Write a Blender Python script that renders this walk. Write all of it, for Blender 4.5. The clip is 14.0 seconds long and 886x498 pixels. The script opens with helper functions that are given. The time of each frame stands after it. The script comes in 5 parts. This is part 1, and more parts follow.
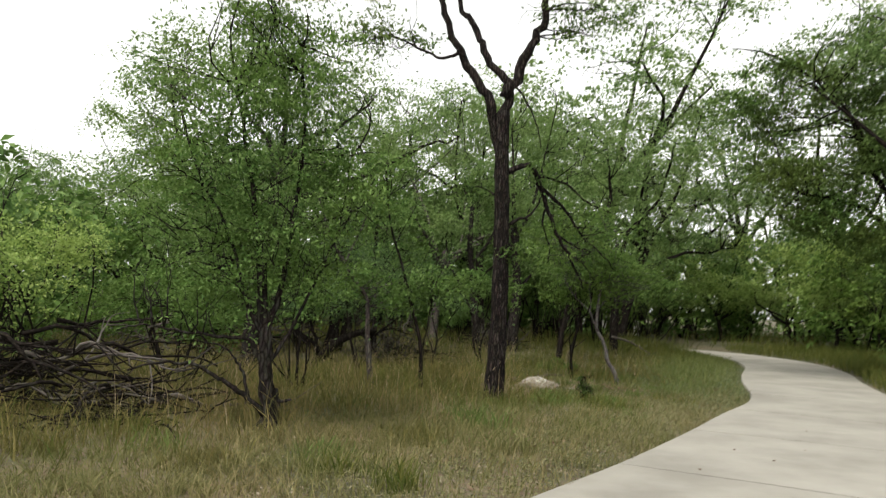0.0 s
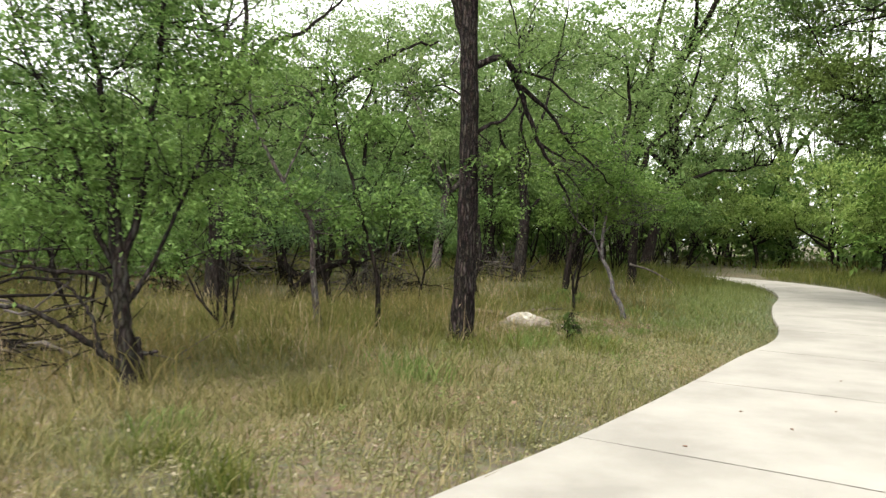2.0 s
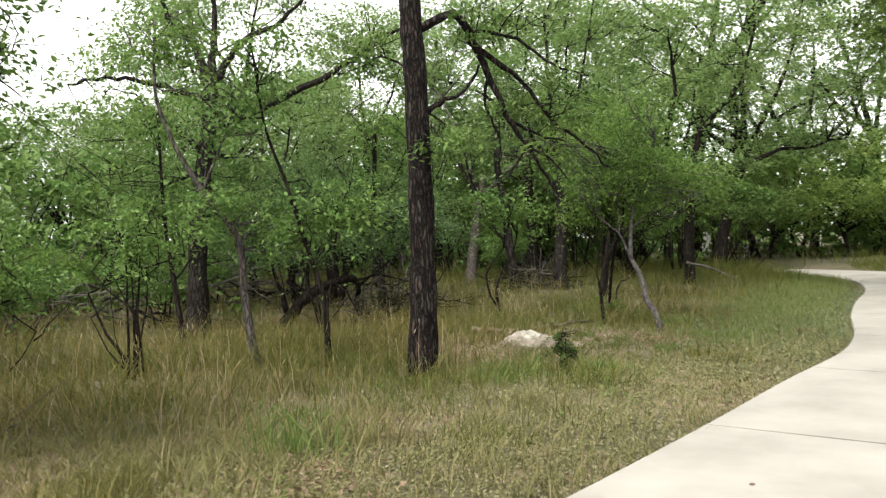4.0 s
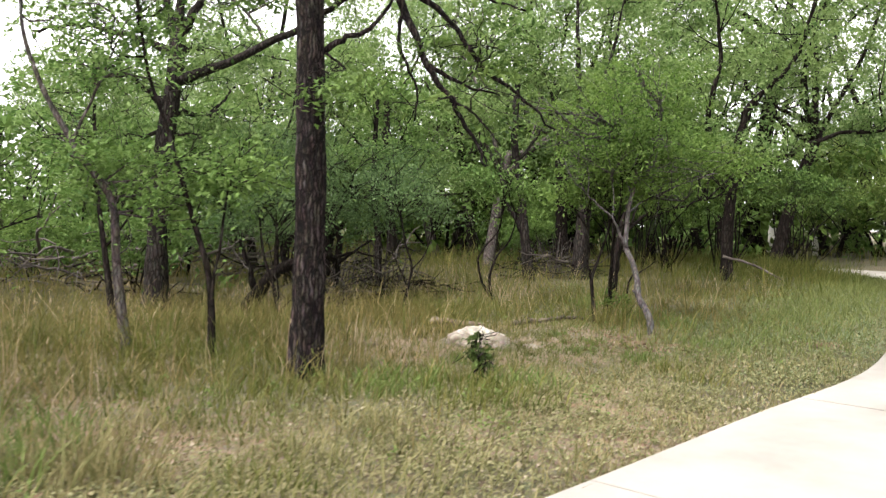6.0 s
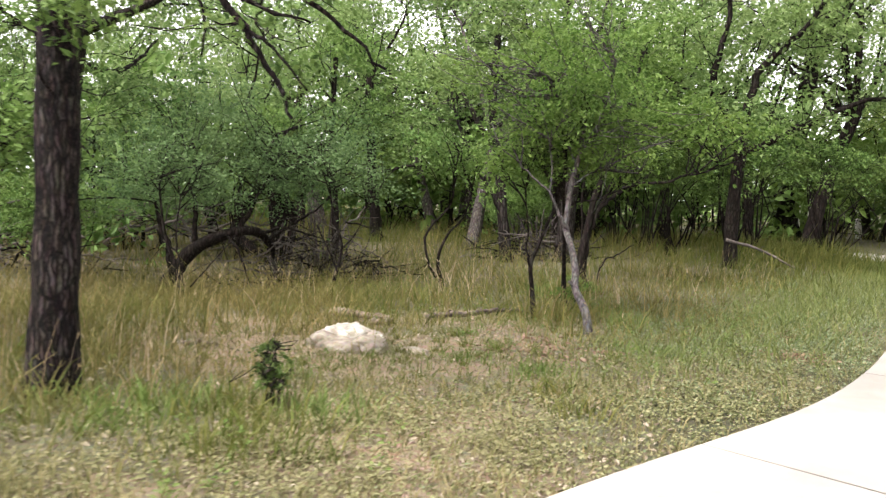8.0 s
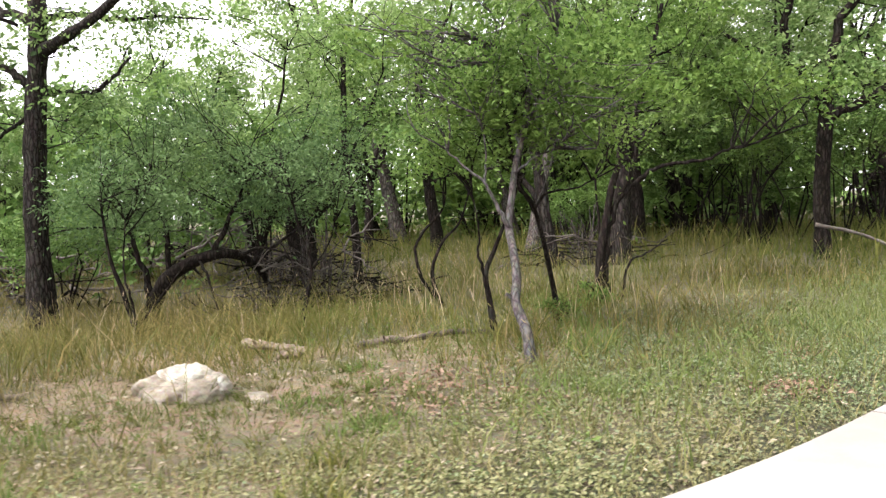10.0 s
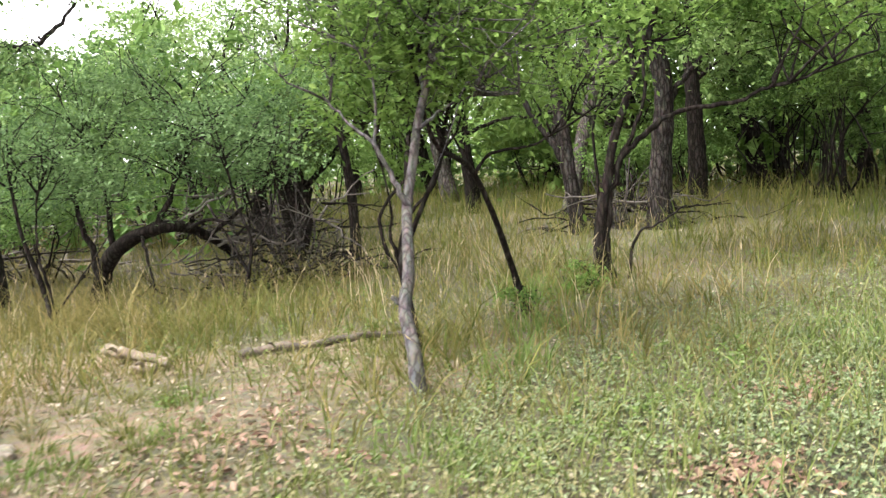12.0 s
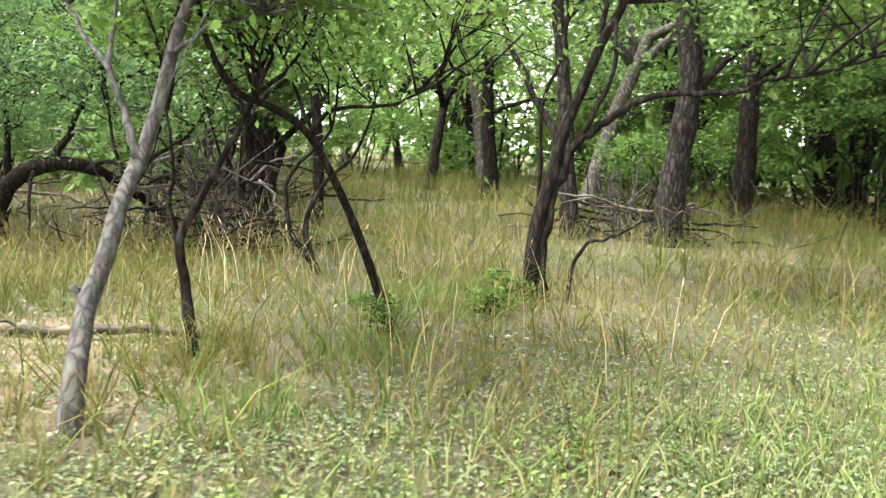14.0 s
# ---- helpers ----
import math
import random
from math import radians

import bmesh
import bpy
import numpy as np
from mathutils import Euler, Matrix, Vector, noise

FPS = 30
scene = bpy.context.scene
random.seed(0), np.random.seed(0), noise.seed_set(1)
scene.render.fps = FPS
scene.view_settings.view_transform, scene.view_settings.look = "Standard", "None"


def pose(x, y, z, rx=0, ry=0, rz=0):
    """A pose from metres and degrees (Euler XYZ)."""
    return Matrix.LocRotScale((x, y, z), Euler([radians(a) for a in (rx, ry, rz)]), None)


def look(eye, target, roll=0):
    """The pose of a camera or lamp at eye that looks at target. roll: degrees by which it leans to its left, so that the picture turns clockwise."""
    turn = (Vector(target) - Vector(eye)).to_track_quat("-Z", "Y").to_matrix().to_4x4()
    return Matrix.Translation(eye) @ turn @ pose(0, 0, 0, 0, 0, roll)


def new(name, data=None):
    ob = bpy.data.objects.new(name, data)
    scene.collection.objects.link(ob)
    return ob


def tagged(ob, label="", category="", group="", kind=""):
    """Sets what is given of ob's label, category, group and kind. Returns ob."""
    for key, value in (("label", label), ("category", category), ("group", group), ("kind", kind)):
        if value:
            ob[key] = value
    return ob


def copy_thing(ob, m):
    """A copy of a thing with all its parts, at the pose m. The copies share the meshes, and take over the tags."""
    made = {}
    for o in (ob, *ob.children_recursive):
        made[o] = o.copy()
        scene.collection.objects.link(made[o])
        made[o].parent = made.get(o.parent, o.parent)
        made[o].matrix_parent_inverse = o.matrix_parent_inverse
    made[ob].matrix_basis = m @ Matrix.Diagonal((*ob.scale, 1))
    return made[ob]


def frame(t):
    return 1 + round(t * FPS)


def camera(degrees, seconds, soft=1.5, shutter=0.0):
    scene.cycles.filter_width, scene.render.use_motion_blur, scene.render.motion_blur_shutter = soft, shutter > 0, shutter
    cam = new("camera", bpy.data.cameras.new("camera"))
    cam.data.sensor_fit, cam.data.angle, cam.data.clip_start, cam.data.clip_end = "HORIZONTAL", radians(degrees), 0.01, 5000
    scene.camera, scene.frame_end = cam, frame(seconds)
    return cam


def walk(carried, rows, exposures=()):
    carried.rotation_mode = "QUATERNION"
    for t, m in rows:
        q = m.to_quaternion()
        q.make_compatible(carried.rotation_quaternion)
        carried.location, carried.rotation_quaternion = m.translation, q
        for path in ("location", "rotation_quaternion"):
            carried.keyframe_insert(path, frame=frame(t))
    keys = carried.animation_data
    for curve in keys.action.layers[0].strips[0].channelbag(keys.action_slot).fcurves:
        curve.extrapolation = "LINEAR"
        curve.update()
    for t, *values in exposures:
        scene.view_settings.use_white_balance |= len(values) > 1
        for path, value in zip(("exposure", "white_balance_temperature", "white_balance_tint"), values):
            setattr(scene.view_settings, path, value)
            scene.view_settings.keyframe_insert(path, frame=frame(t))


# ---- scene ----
cam = camera(57.0, 14.0, soft=1.35, shutter=0.4)
PATH = [
    (0, (1.11, 0.791, 1.382), (0.72, 2.748, 1.516), 2.6),
    (0.5, (1.243, 1.317, 1.386), (0.769, 3.259, 1.438), 0.5),
    (1, (1.407, 1.872, 1.406), (0.883, 3.802, 1.399), -0.5),
    (1.5, (1.577, 2.404, 1.397), (1.055, 4.334, 1.349), 0.4),
    (2, (1.684, 2.962, 1.356), (1.207, 4.904, 1.314), 1.9),
    (2.5, (1.814, 3.577, 1.385), (1.357, 5.52, 1.269), 2.0),
    (3, (2.002, 4.156, 1.313), (1.536, 6.101, 1.27), 1.1),
    (3.2, (2.084, 4.389, 1.326), (1.582, 6.325, 1.29), -0.1),
    (5.3, (2.903, 6.517, 1.261), (2.056, 8.329, 1.226), 0.5),
    (5.5, (2.961, 6.708, 1.252), (2.137, 8.529, 1.166), 0.1),
    (6, (3.208, 7.205, 1.254), (2.359, 9.014, 1.192), 0.9),
    (6.5, (3.376, 7.731, 1.225), (2.497, 9.527, 1.216), 0.7),
    (7, (3.545, 8.235, 1.25), (2.561, 9.975, 1.19), 2.2),
    (7.5, (3.678, 8.805, 1.244), (2.682, 10.538, 1.169), 2.1),
    (8, (3.875, 9.333, 1.274), (2.917, 11.084, 1.148), 1.8),
    (8.2, (3.939, 9.559, 1.277), (2.929, 11.281, 1.162), 1.4),
    (10.3, (4.828, 12.163, 1.158), (3.499, 13.654, 1.057), -1.9),
    (10.5, (4.836, 12.381, 1.17), (3.46, 13.83, 1.068), -1.3),
    (11, (4.79, 12.935, 1.188), (3.284, 14.245, 1.071), -3.2),
    (11.5, (4.728, 13.526, 1.178), (3.306, 14.918, 0.98), -2.9),
    (12, (4.681, 14.044, 1.221), (3.213, 15.386, 1.012), -3.9),
    (12.5, (4.573, 14.543, 1.239), (3.167, 15.945, 0.999), -2.1),
    (13, (4.457, 15.131, 1.183), (3.114, 16.588, 0.914), -2.3),
    (13.2, (4.483, 15.335, 1.167), (3.027, 16.69, 0.953), -1.7),
    (13.5, (4.457, 15.644, 1.133), (2.951, 16.939, 0.905), 1.9),
    (14, (4.466, 16.167, 1.116), (2.868, 17.343, 0.865), 3.4),
]
walk(cam, [(t, look(eye, target, roll)) for t, eye, target, roll in PATH],
     exposures=[(0, 1.38, 6800, 6), (0.5, 1.78, 6800, 6), (1, 1.83, 6750, 6), (2, 2.13, 6700, 7), (3, 2.03, 6700, 6), (5.5, 2.33, 6600, 13), (8, 2.63, 6600, 16), (10.5, 2.85, 6500, 15), (11.5, 3.05, 6500, 12), (12.5, 3.33, 6500, 10), (13, 3.38, 6500, 7), (14, 3.63, 6500, 6)])

# ---- light: a bright overcast sky ----
world = bpy.data.worlds.new("overcast_sky")
scene.world = world
world.use_nodes = True
wt = world.node_tree
sky = wt.nodes.new("ShaderNodeTexSky")
sky.sky_type, sky.sun_disc = "NISHITA", False
sky.sun_elevation, sky.sun_rotation = radians(58), radians(200)
grey = wt.nodes.new("ShaderNodeHueSaturation")
grey.inputs["Saturation"].default_value = 0.06
wt.links.new(sky.outputs[0], grey.inputs["Color"])
wt.links.new(grey.outputs[0], wt.nodes["Background"].inputs[0])
wt.nodes["Background"].inputs[1].default_value = 0.12
sun = new("sun", bpy.data.lights.new("sun", "SUN"))
sun.data.energy, sun.data.angle, sun.data.color = 1.4, radians(35), (1.0, 0.97, 0.92)
sun.rotation_euler = (radians(32), 0, radians(-20))

# ---- materials ----


def material(name):
    m = bpy.data.materials.new(name)
    m.use_nodes = True
    t = m.node_tree
    return m, t.nodes, t.links, t.nodes["Principled BSDF"]


def ramp(nodes, stops):
    r = nodes.new("ShaderNodeValToRGB")
    while len(r.color_ramp.elements) < len(stops):
        r.color_ramp.elements.new(0.5)
    for e, (p, c) in zip(r.color_ramp.elements, stops):
        e.position, e.color = p, (*c, 1)
    return r


def noise_tex(nodes, links, scale, detail=4.0, rough=0.6, stretch=(1, 1, 1), coords="Object"):
    tc, mp, n = nodes.new("ShaderNodeTexCoord"), nodes.new("ShaderNodeMapping"), nodes.new("ShaderNodeTexNoise")
    mp.inputs["Scale"].default_value = stretch
    n.inputs["Scale"].default_value, n.inputs["Detail"].default_value, n.inputs["Roughness"].default_value = scale, detail, rough
    links.new(tc.outputs[coords], mp.inputs[0])
    links.new(mp.outputs[0], n.inputs["Vector"])
    return n


def mix_color(nodes, links, fac, a, b, mode="MIX"):
    m = nodes.new("ShaderNodeMix")
    m.data_type, m.blend_type = "RGBA", mode
    for sock, v in ((m.inputs[0], fac), (m.inputs[6], a), (m.inputs[7], b)):
        if isinstance(v, (float, int)):
            sock.default_value = v
        elif isinstance(v, tuple):
            sock.default_value = (*v, 1)
        else:
            links.new(v, sock)
    return m.outputs[2]


def bump(nodes, links, height, strength, distance, bsdf):
    b = nodes.new("ShaderNodeBump")
    b.inputs["Strength"].default_value, b.inputs["Distance"].default_value = strength, distance
    links.new(height, b.inputs["Height"])
    links.new(b.outputs[0], bsdf.inputs["Normal"])


def leaf_material(name, dark, mid, light, patch, through_light=0.38, rough=0.5):
    """Leaves or blades: every piece has its own tone, and wide soft patches of another."""
    m, nodes, links, bsdf = material(name)
    geo = nodes.new("ShaderNodeNewGeometry")
    tone = ramp(nodes, [(0.0, dark), (0.5, mid), (1.0, light)])
    links.new(geo.outputs["Random Per Island"], tone.inputs[0])
    wide = noise_tex(nodes, links, 0.55, 3.0)
    cut = ramp(nodes, [(0.42, (0, 0, 0)), (0.66, (1, 1, 1))])
    links.new(wide.outputs[0], cut.inputs[0])
    col = mix_color(nodes, links, cut.outputs[0], tone.outputs[0], mix_color(nodes, links, 0.6, tone.outputs[0], patch))
    links.new(col, bsdf.inputs["Base Color"])
    bsdf.inputs["Roughness"].default_value = rough
    bsdf.inputs["Specular IOR Level"].default_value = 0.12
    tr, mx = nodes.new("ShaderNodeBsdfTranslucent"), nodes.new("ShaderNodeMixShader")
    links.new(col, tr.inputs[0])
    mx.inputs[0].default_value = through_light
    links.new(bsdf.outputs[0], mx.inputs[1])
    links.new(tr.outputs[0], mx.inputs[2])
    links.new(mx.outputs[0], nodes["Material Output"].inputs[0])
    return m


def bark_material(name, dark, mid, light, plate=16.0, depth=0.012, lichen=(0.30, 0.30, 0.27), lichen_at=0.66, tall=0.22):
    m, nodes, links, bsdf = material(name)
    tc, mp = nodes.new("ShaderNodeTexCoord"), nodes.new("ShaderNodeMapping")
    mp.inputs["Scale"].default_value = (1, 1, tall)
    warp = noise_tex(nodes, links, 7.0, 3.0)
    add = nodes.new("ShaderNodeMix")
    add.data_type, add.blend_type = "RGBA", "ADD"
    add.inputs[0].default_value = 0.07
    links.new(tc.outputs["Object"], mp.inputs[0])
    links.new(mp.outputs[0], add.inputs[6])
    links.new(warp.outputs["Color"], add.inputs[7])
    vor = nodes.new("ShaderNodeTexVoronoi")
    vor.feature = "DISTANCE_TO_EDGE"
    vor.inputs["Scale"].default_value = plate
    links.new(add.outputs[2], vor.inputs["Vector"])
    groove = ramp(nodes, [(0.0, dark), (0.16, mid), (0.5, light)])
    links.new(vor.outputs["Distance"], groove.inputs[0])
    grain = noise_tex(nodes, links, 30.0, 6.0, 0.7, (1, 1, 0.3))
    toned = mix_color(nodes, links, 0.55, groove.outputs[0], grain.outputs["Color"], "SOFT_LIGHT")
    spots = noise_tex(nodes, links, 5.0, 5.0, 0.7)
    cut = ramp(nodes, [(lichen_at, (0, 0, 0)), (lichen_at + 0.05, (1, 1, 1))])
    links.new(spots.outputs[0], cut.inputs[0])
    links.new(mix_color(nodes, links, cut.outputs[0], toned, lichen), bsdf.inputs["Base Color"])
    bsdf.inputs["Roughness"].default_value, bsdf.inputs["Specular IOR Level"].default_value = 0.95, 0.08
    high = mix_color(nodes, links, 0.3, vor.outputs["Distance"], grain.outputs[0])
    bump(nodes, links, high, 0.9, depth, bsdf)
    return m


def mottled(name, colors, scale, fine, bump_depth, rough=0.85, stretch=(1, 1, 1)):
    m, nodes, links, bsdf = material(name)
    a = noise_tex(nodes, links, scale, 5.0, 0.65, stretch)
    r = ramp(nodes, [(0.3 + 0.4 * k / (len(colors) - 1), c) for k, c in enumerate(colors)])
    links.new(a.outputs[0], r.inputs[0])
    b = noise_tex(nodes, links, fine, 6.0, 0.7, stretch)
    links.new(mix_color(nodes, links, 0.5, r.outputs[0], b.outputs["Color"], "SOFT_LIGHT"), bsdf.inputs["Base Color"])
    bsdf.inputs["Roughness"].default_value = rough
    bump(nodes, links, b.outputs[0], 0.8, bump_depth, bsdf)
    return m


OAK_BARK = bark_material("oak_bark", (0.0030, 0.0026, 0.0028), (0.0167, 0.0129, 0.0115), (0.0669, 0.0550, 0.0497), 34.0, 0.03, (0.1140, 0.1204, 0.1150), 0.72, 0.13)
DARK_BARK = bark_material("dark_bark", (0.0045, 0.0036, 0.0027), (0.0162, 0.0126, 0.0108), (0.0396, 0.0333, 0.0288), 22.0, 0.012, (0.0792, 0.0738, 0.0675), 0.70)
GREY_BARK = bark_material("grey_bark", (0.024, 0.020, 0.018), (0.072, 0.062, 0.056), (0.136, 0.124, 0.112), 28.0, 0.008)
MID_BARK = bark_material("brown_grey_bark", (0.0058, 0.0044, 0.0038), (0.0245, 0.0207, 0.0182), (0.0562, 0.0503, 0.0456), 24.0, 0.012, (0.0864, 0.0851, 0.0760), 0.68)
PALE_BARK = bark_material("pale_bark", (0.035, 0.031, 0.029), (0.082, 0.074, 0.070), (0.125, 0.115, 0.111), 26.0, 0.004, (0.027, 0.023, 0.022), 0.57)
DEAD_WOOD = mottled("dead_wood", [(0.028, 0.022, 0.019), (0.088, 0.074, 0.064), (0.200, 0.180, 0.160)], 3.0, 40.0, 0.004, 0.9, (1, 1, 0.3))
LOG_WOOD = mottled("weathered_log", [(0.034, 0.025, 0.018), (0.136, 0.102, 0.068), (0.286, 0.238, 0.177)], 9.0, 40.0, 0.006)
ROTTEN_WOOD = mottled("rotten_wood", [(0.016, 0.012, 0.009), (0.065, 0.048, 0.034), (0.19, 0.155, 0.115)], 7.0, 35.0, 0.01)
LIMESTONE = mottled("limestone", [(0.149, 0.127, 0.098), (0.414, 0.374, 0.310), (0.759, 0.724, 0.655)], 6.0, 22.0, 0.03)
TAN_STONE = mottled("tan_stone", [(0.10, 0.082, 0.06), (0.22, 0.185, 0.14), (0.36, 0.32, 0.255)], 9.0, 30.0, 0.03)
WHITE_PAINT = mottled("white_painted_post", [(0.62, 0.60, 0.55), (0.78, 0.77, 0.73)], 4.0, 30.0, 0.002, 0.6)

ELM_LEAF = leaf_material("elm_leaf", (0.042, 0.090, 0.021), (0.101, 0.181, 0.044), (0.181, 0.270, 0.089), (0.139, 0.211, 0.042))
OAK_LEAF = leaf_material("oak_leaf", (0.0288, 0.0605, 0.0160), (0.0720, 0.1318, 0.0310), (0.1368, 0.2138, 0.0590), (0.1224, 0.1555, 0.0360))
CANOPY_LEAF = leaf_material("canopy_leaf", (0.058, 0.110, 0.031), (0.135, 0.220, 0.069), (0.252, 0.341, 0.143), (0.189, 0.257, 0.080), 0.55)
FRESH_LEAF = leaf_material("fresh_leaf", (0.041, 0.083, 0.017), (0.095, 0.169, 0.035), (0.174, 0.258, 0.072), (0.128, 0.183, 0.034), 0.5)
# yellow-green leaf; its tones are raised to stand in for open-sky light
LIT_LIME_LEAF = leaf_material("lit_lime_leaf", (0.108, 0.171, 0.042), (0.245, 0.355, 0.092), (0.415, 0.512, 0.184), (0.306, 0.385, 0.102), 0.6)
PALE_LEAF = leaf_material("pale_leaf", (0.041, 0.083, 0.028), (0.090, 0.155, 0.056), (0.149, 0.228, 0.097), (0.124, 0.183, 0.071), 0.4)
CEDAR_LEAF = leaf_material("cedar_leaf", (0.025, 0.047, 0.011), (0.056, 0.090, 0.020), (0.104, 0.149, 0.041), (0.054, 0.077, 0.018), 0.3)
TALL_GRASS = leaf_material("tall_grass", (0.0747, 0.0800, 0.0202), (0.1575, 0.1325, 0.0469), (0.2745, 0.2125, 0.0902), (0.0918, 0.1040, 0.0248), 0.4, 0.6)
FRESH_GRASS = leaf_material("fresh_tall_grass", (0.0482, 0.0704, 0.0123), (0.1015, 0.1162, 0.0264), (0.2184, 0.1962, 0.0598), (0.0662, 0.0986, 0.0185), 0.4, 0.6)
TURF = leaf_material("turf_grass", (0.0902, 0.0930, 0.0335), (0.1758, 0.1600, 0.0679), (0.2985, 0.2437, 0.1274), (0.1060, 0.1274, 0.0381), 0.3, 0.6)
GREEN_COVER = leaf_material("green_ground_cover", (0.060, 0.090, 0.036), (0.130, 0.171, 0.082), (0.227, 0.265, 0.159), (0.162, 0.171, 0.088), 0.3)
TURF_GREEN = leaf_material("mown_grass", (0.075, 0.105, 0.028), (0.125, 0.155, 0.045), (0.20, 0.215, 0.085), (0.12, 0.135, 0.04), 0.35)
GREEN_BLADE = leaf_material("green_blade", (0.061, 0.106, 0.023), (0.114, 0.167, 0.042), (0.182, 0.236, 0.076), (0.106, 0.144, 0.038), 0.35)
LITTER = leaf_material("leaf_litter", (0.105, 0.076, 0.054), (0.236, 0.187, 0.138), (0.402, 0.340, 0.267), (0.192, 0.196, 0.109), 0.1, 0.8)
RED_LITTER = leaf_material("reddish_leaf_litter", (0.106, 0.061, 0.042), (0.205, 0.125, 0.091), (0.304, 0.213, 0.160), (0.213, 0.152, 0.114), 0.1, 0.8)
SEED_HEAD = leaf_material("dry_seed_heads", (0.21, 0.15, 0.085), (0.35, 0.27, 0.165), (0.52, 0.43, 0.30), (0.28, 0.215, 0.12), 0.35, 0.7)
CLOVER = leaf_material("ground_cover_leaf", (0.073, 0.085, 0.031), (0.163, 0.169, 0.073), (0.281, 0.275, 0.150), (0.213, 0.175, 0.097), 0.25)


def ground_material():
    m, nodes, links, bsdf = material("soil_and_thatch")
    a = noise_tex(nodes, links, 0.45, 5.0, 0.6)
    r = ramp(nodes, [(0.33, (0.070, 0.072, 0.032)), (0.47, (0.112, 0.098, 0.055)), (0.60, (0.265, 0.190, 0.128)), (0.70, (0.090, 0.088, 0.040))])
    links.new(a.outputs[0], r.inputs[0])
    b = noise_tex(nodes, links, 14.0, 8.0, 0.75)
    humus = ramp(nodes, [(0.35, (0.050, 0.050, 0.022)), (0.5, (0.078, 0.069, 0.036)), (0.66, (0.115, 0.090, 0.054))])
    links.new(a.outputs[0], humus.inputs[0])
    tc, mp, sph = nodes.new("ShaderNodeTexCoord"), nodes.new("ShaderNodeMapping"), nodes.new("ShaderNodeTexGradient")
    mp.vector_type = "TEXTURE"
    mp.inputs["Location"].default_value, mp.inputs["Scale"].default_value = (-0.3, 10.8, 0.0), (4.4, 9.0, 9.0)
    sph.gradient_type = "SPHERICAL"
    links.new(tc.outputs["Object"], mp.inputs[0])
    links.new(mp.outputs[0], sph.inputs[0])
    trodden = ramp(nodes, [(0.05, (0, 0, 0)), (0.4, (1, 1, 1))])
    links.new(sph.outputs["Fac"], trodden.inputs[0])
    base = mix_color(nodes, links, trodden.outputs[0], humus.outputs[0], r.outputs[0])
    links.new(mix_color(nodes, links, 0.8, base, b.outputs["Color"], "SOFT_LIGHT"), bsdf.inputs["Base Color"])
    bsdf.inputs["Roughness"].default_value = 0.95
    bump(nodes, links, b.outputs[0], 1.0, 0.04, bsdf)
    return m


def concrete_material():
    m, nodes, links, bsdf = material("broomed_concrete")
    a = noise_tex(nodes, links, 0.9, 6.0, 0.6)
    r = ramp(nodes, [(0.35, (0.215, 0.200, 0.178)), (0.5, (0.268, 0.251, 0.224)), (0.68, (0.312, 0.294, 0.264))])
    links.new(a.outputs[0], r.inputs[0])
    b = noise_tex(nodes, links, 160.0, 3.0, 0.7)
    spots = noise_tex(nodes, links, 9.0, 6.0, 0.75)
    cut = ramp(nodes, [(0.70, (0, 0, 0)), (0.74, (1, 1, 1))])
    links.new(spots.outputs[0], cut.inputs[0])
    info = nodes.new("ShaderNodeObjectInfo")
    tone = ramp(nodes, [(0.0, (0.93, 0.93, 0.92)), (1.0, (1, 1, 1))])
    links.new(info.outputs["Random"], tone.inputs[0])
    col = mix_color(nodes, links, 0.3, r.outputs[0], b.outputs["Color"], "SOFT_LIGHT")
    col = mix_color(nodes, links, cut.outputs[0], col, (0.24, 0.205, 0.165))
    links.new(mix_color(nodes, links, 1.0, col, tone.outputs[0], "MULTIPLY"), bsdf.inputs["Base Color"])
    bsdf.inputs["Roughness"].default_value = 0.8
    bump(nodes, links, b.outputs[0], 0.35, 0.003, bsdf)
    return m


SOIL, CONCRETE = ground_material(), concrete_material()

# ---- mesh helpers ----


def as_mesh(name, verts, faces, smooth=True):
    """A mesh from an (n, 3) array and an (m, k) array of corners, all faces with k corners."""
    verts, faces = np.asarray(verts, np.float32), np.asarray(faces, np.int32)
    me = bpy.data.meshes.new(name)
    me.vertices.add(len(verts))
    me.vertices.foreach_set("co", verts.ravel())
    me.loops.add(faces.size)
    me.loops.foreach_set("vertex_index", faces.ravel())
    me.polygons.add(len(faces))
    me.polygons.foreach_set("loop_start", np.arange(0, faces.size, faces.shape[1], dtype=np.int32))
    me.polygons.foreach_set("use_smooth", np.full(len(faces), smooth))
    me.update(calc_edges=True)
    return me


def part(name, data, mat, parent, label=""):
    """Links a mesh, or a bmesh, as one object under a thing or a part."""
    if isinstance(data, bmesh.types.BMesh):
        me = bpy.data.meshes.new(name)
        data.to_mesh(me)
        data.free()
        data = me
    if mat and not data.materials:
        data.materials.append(mat)
    ob = new(name, data)
    ob.parent = parent
    return tagged(ob, label) if label else ob


def smooth_line(pts, n):
    """n points along a smooth curve through pts, and their share of its length."""
    p = np.asarray(pts, float)
    if len(p) < 3:
        return p[0] + (p[-1] - p[0]) * np.linspace(0, 1, n)[:, None]
    q = np.vstack([2 * p[0] - p[1], p, 2 * p[-1] - p[-2]])
    u = np.linspace(0, len(p) - 1 - 1e-6, n)
    i = u.astype(int)
    f = (u - i)[:, None]
    a, b, c, d = q[i], q[i + 1], q[i + 2], q[i + 3]
    return 0.5 * (2 * b + (c - a) * f + (2 * a - 5 * b + 4 * c - d) * f**2 + (3 * b - a - 3 * c + d) * f**3)


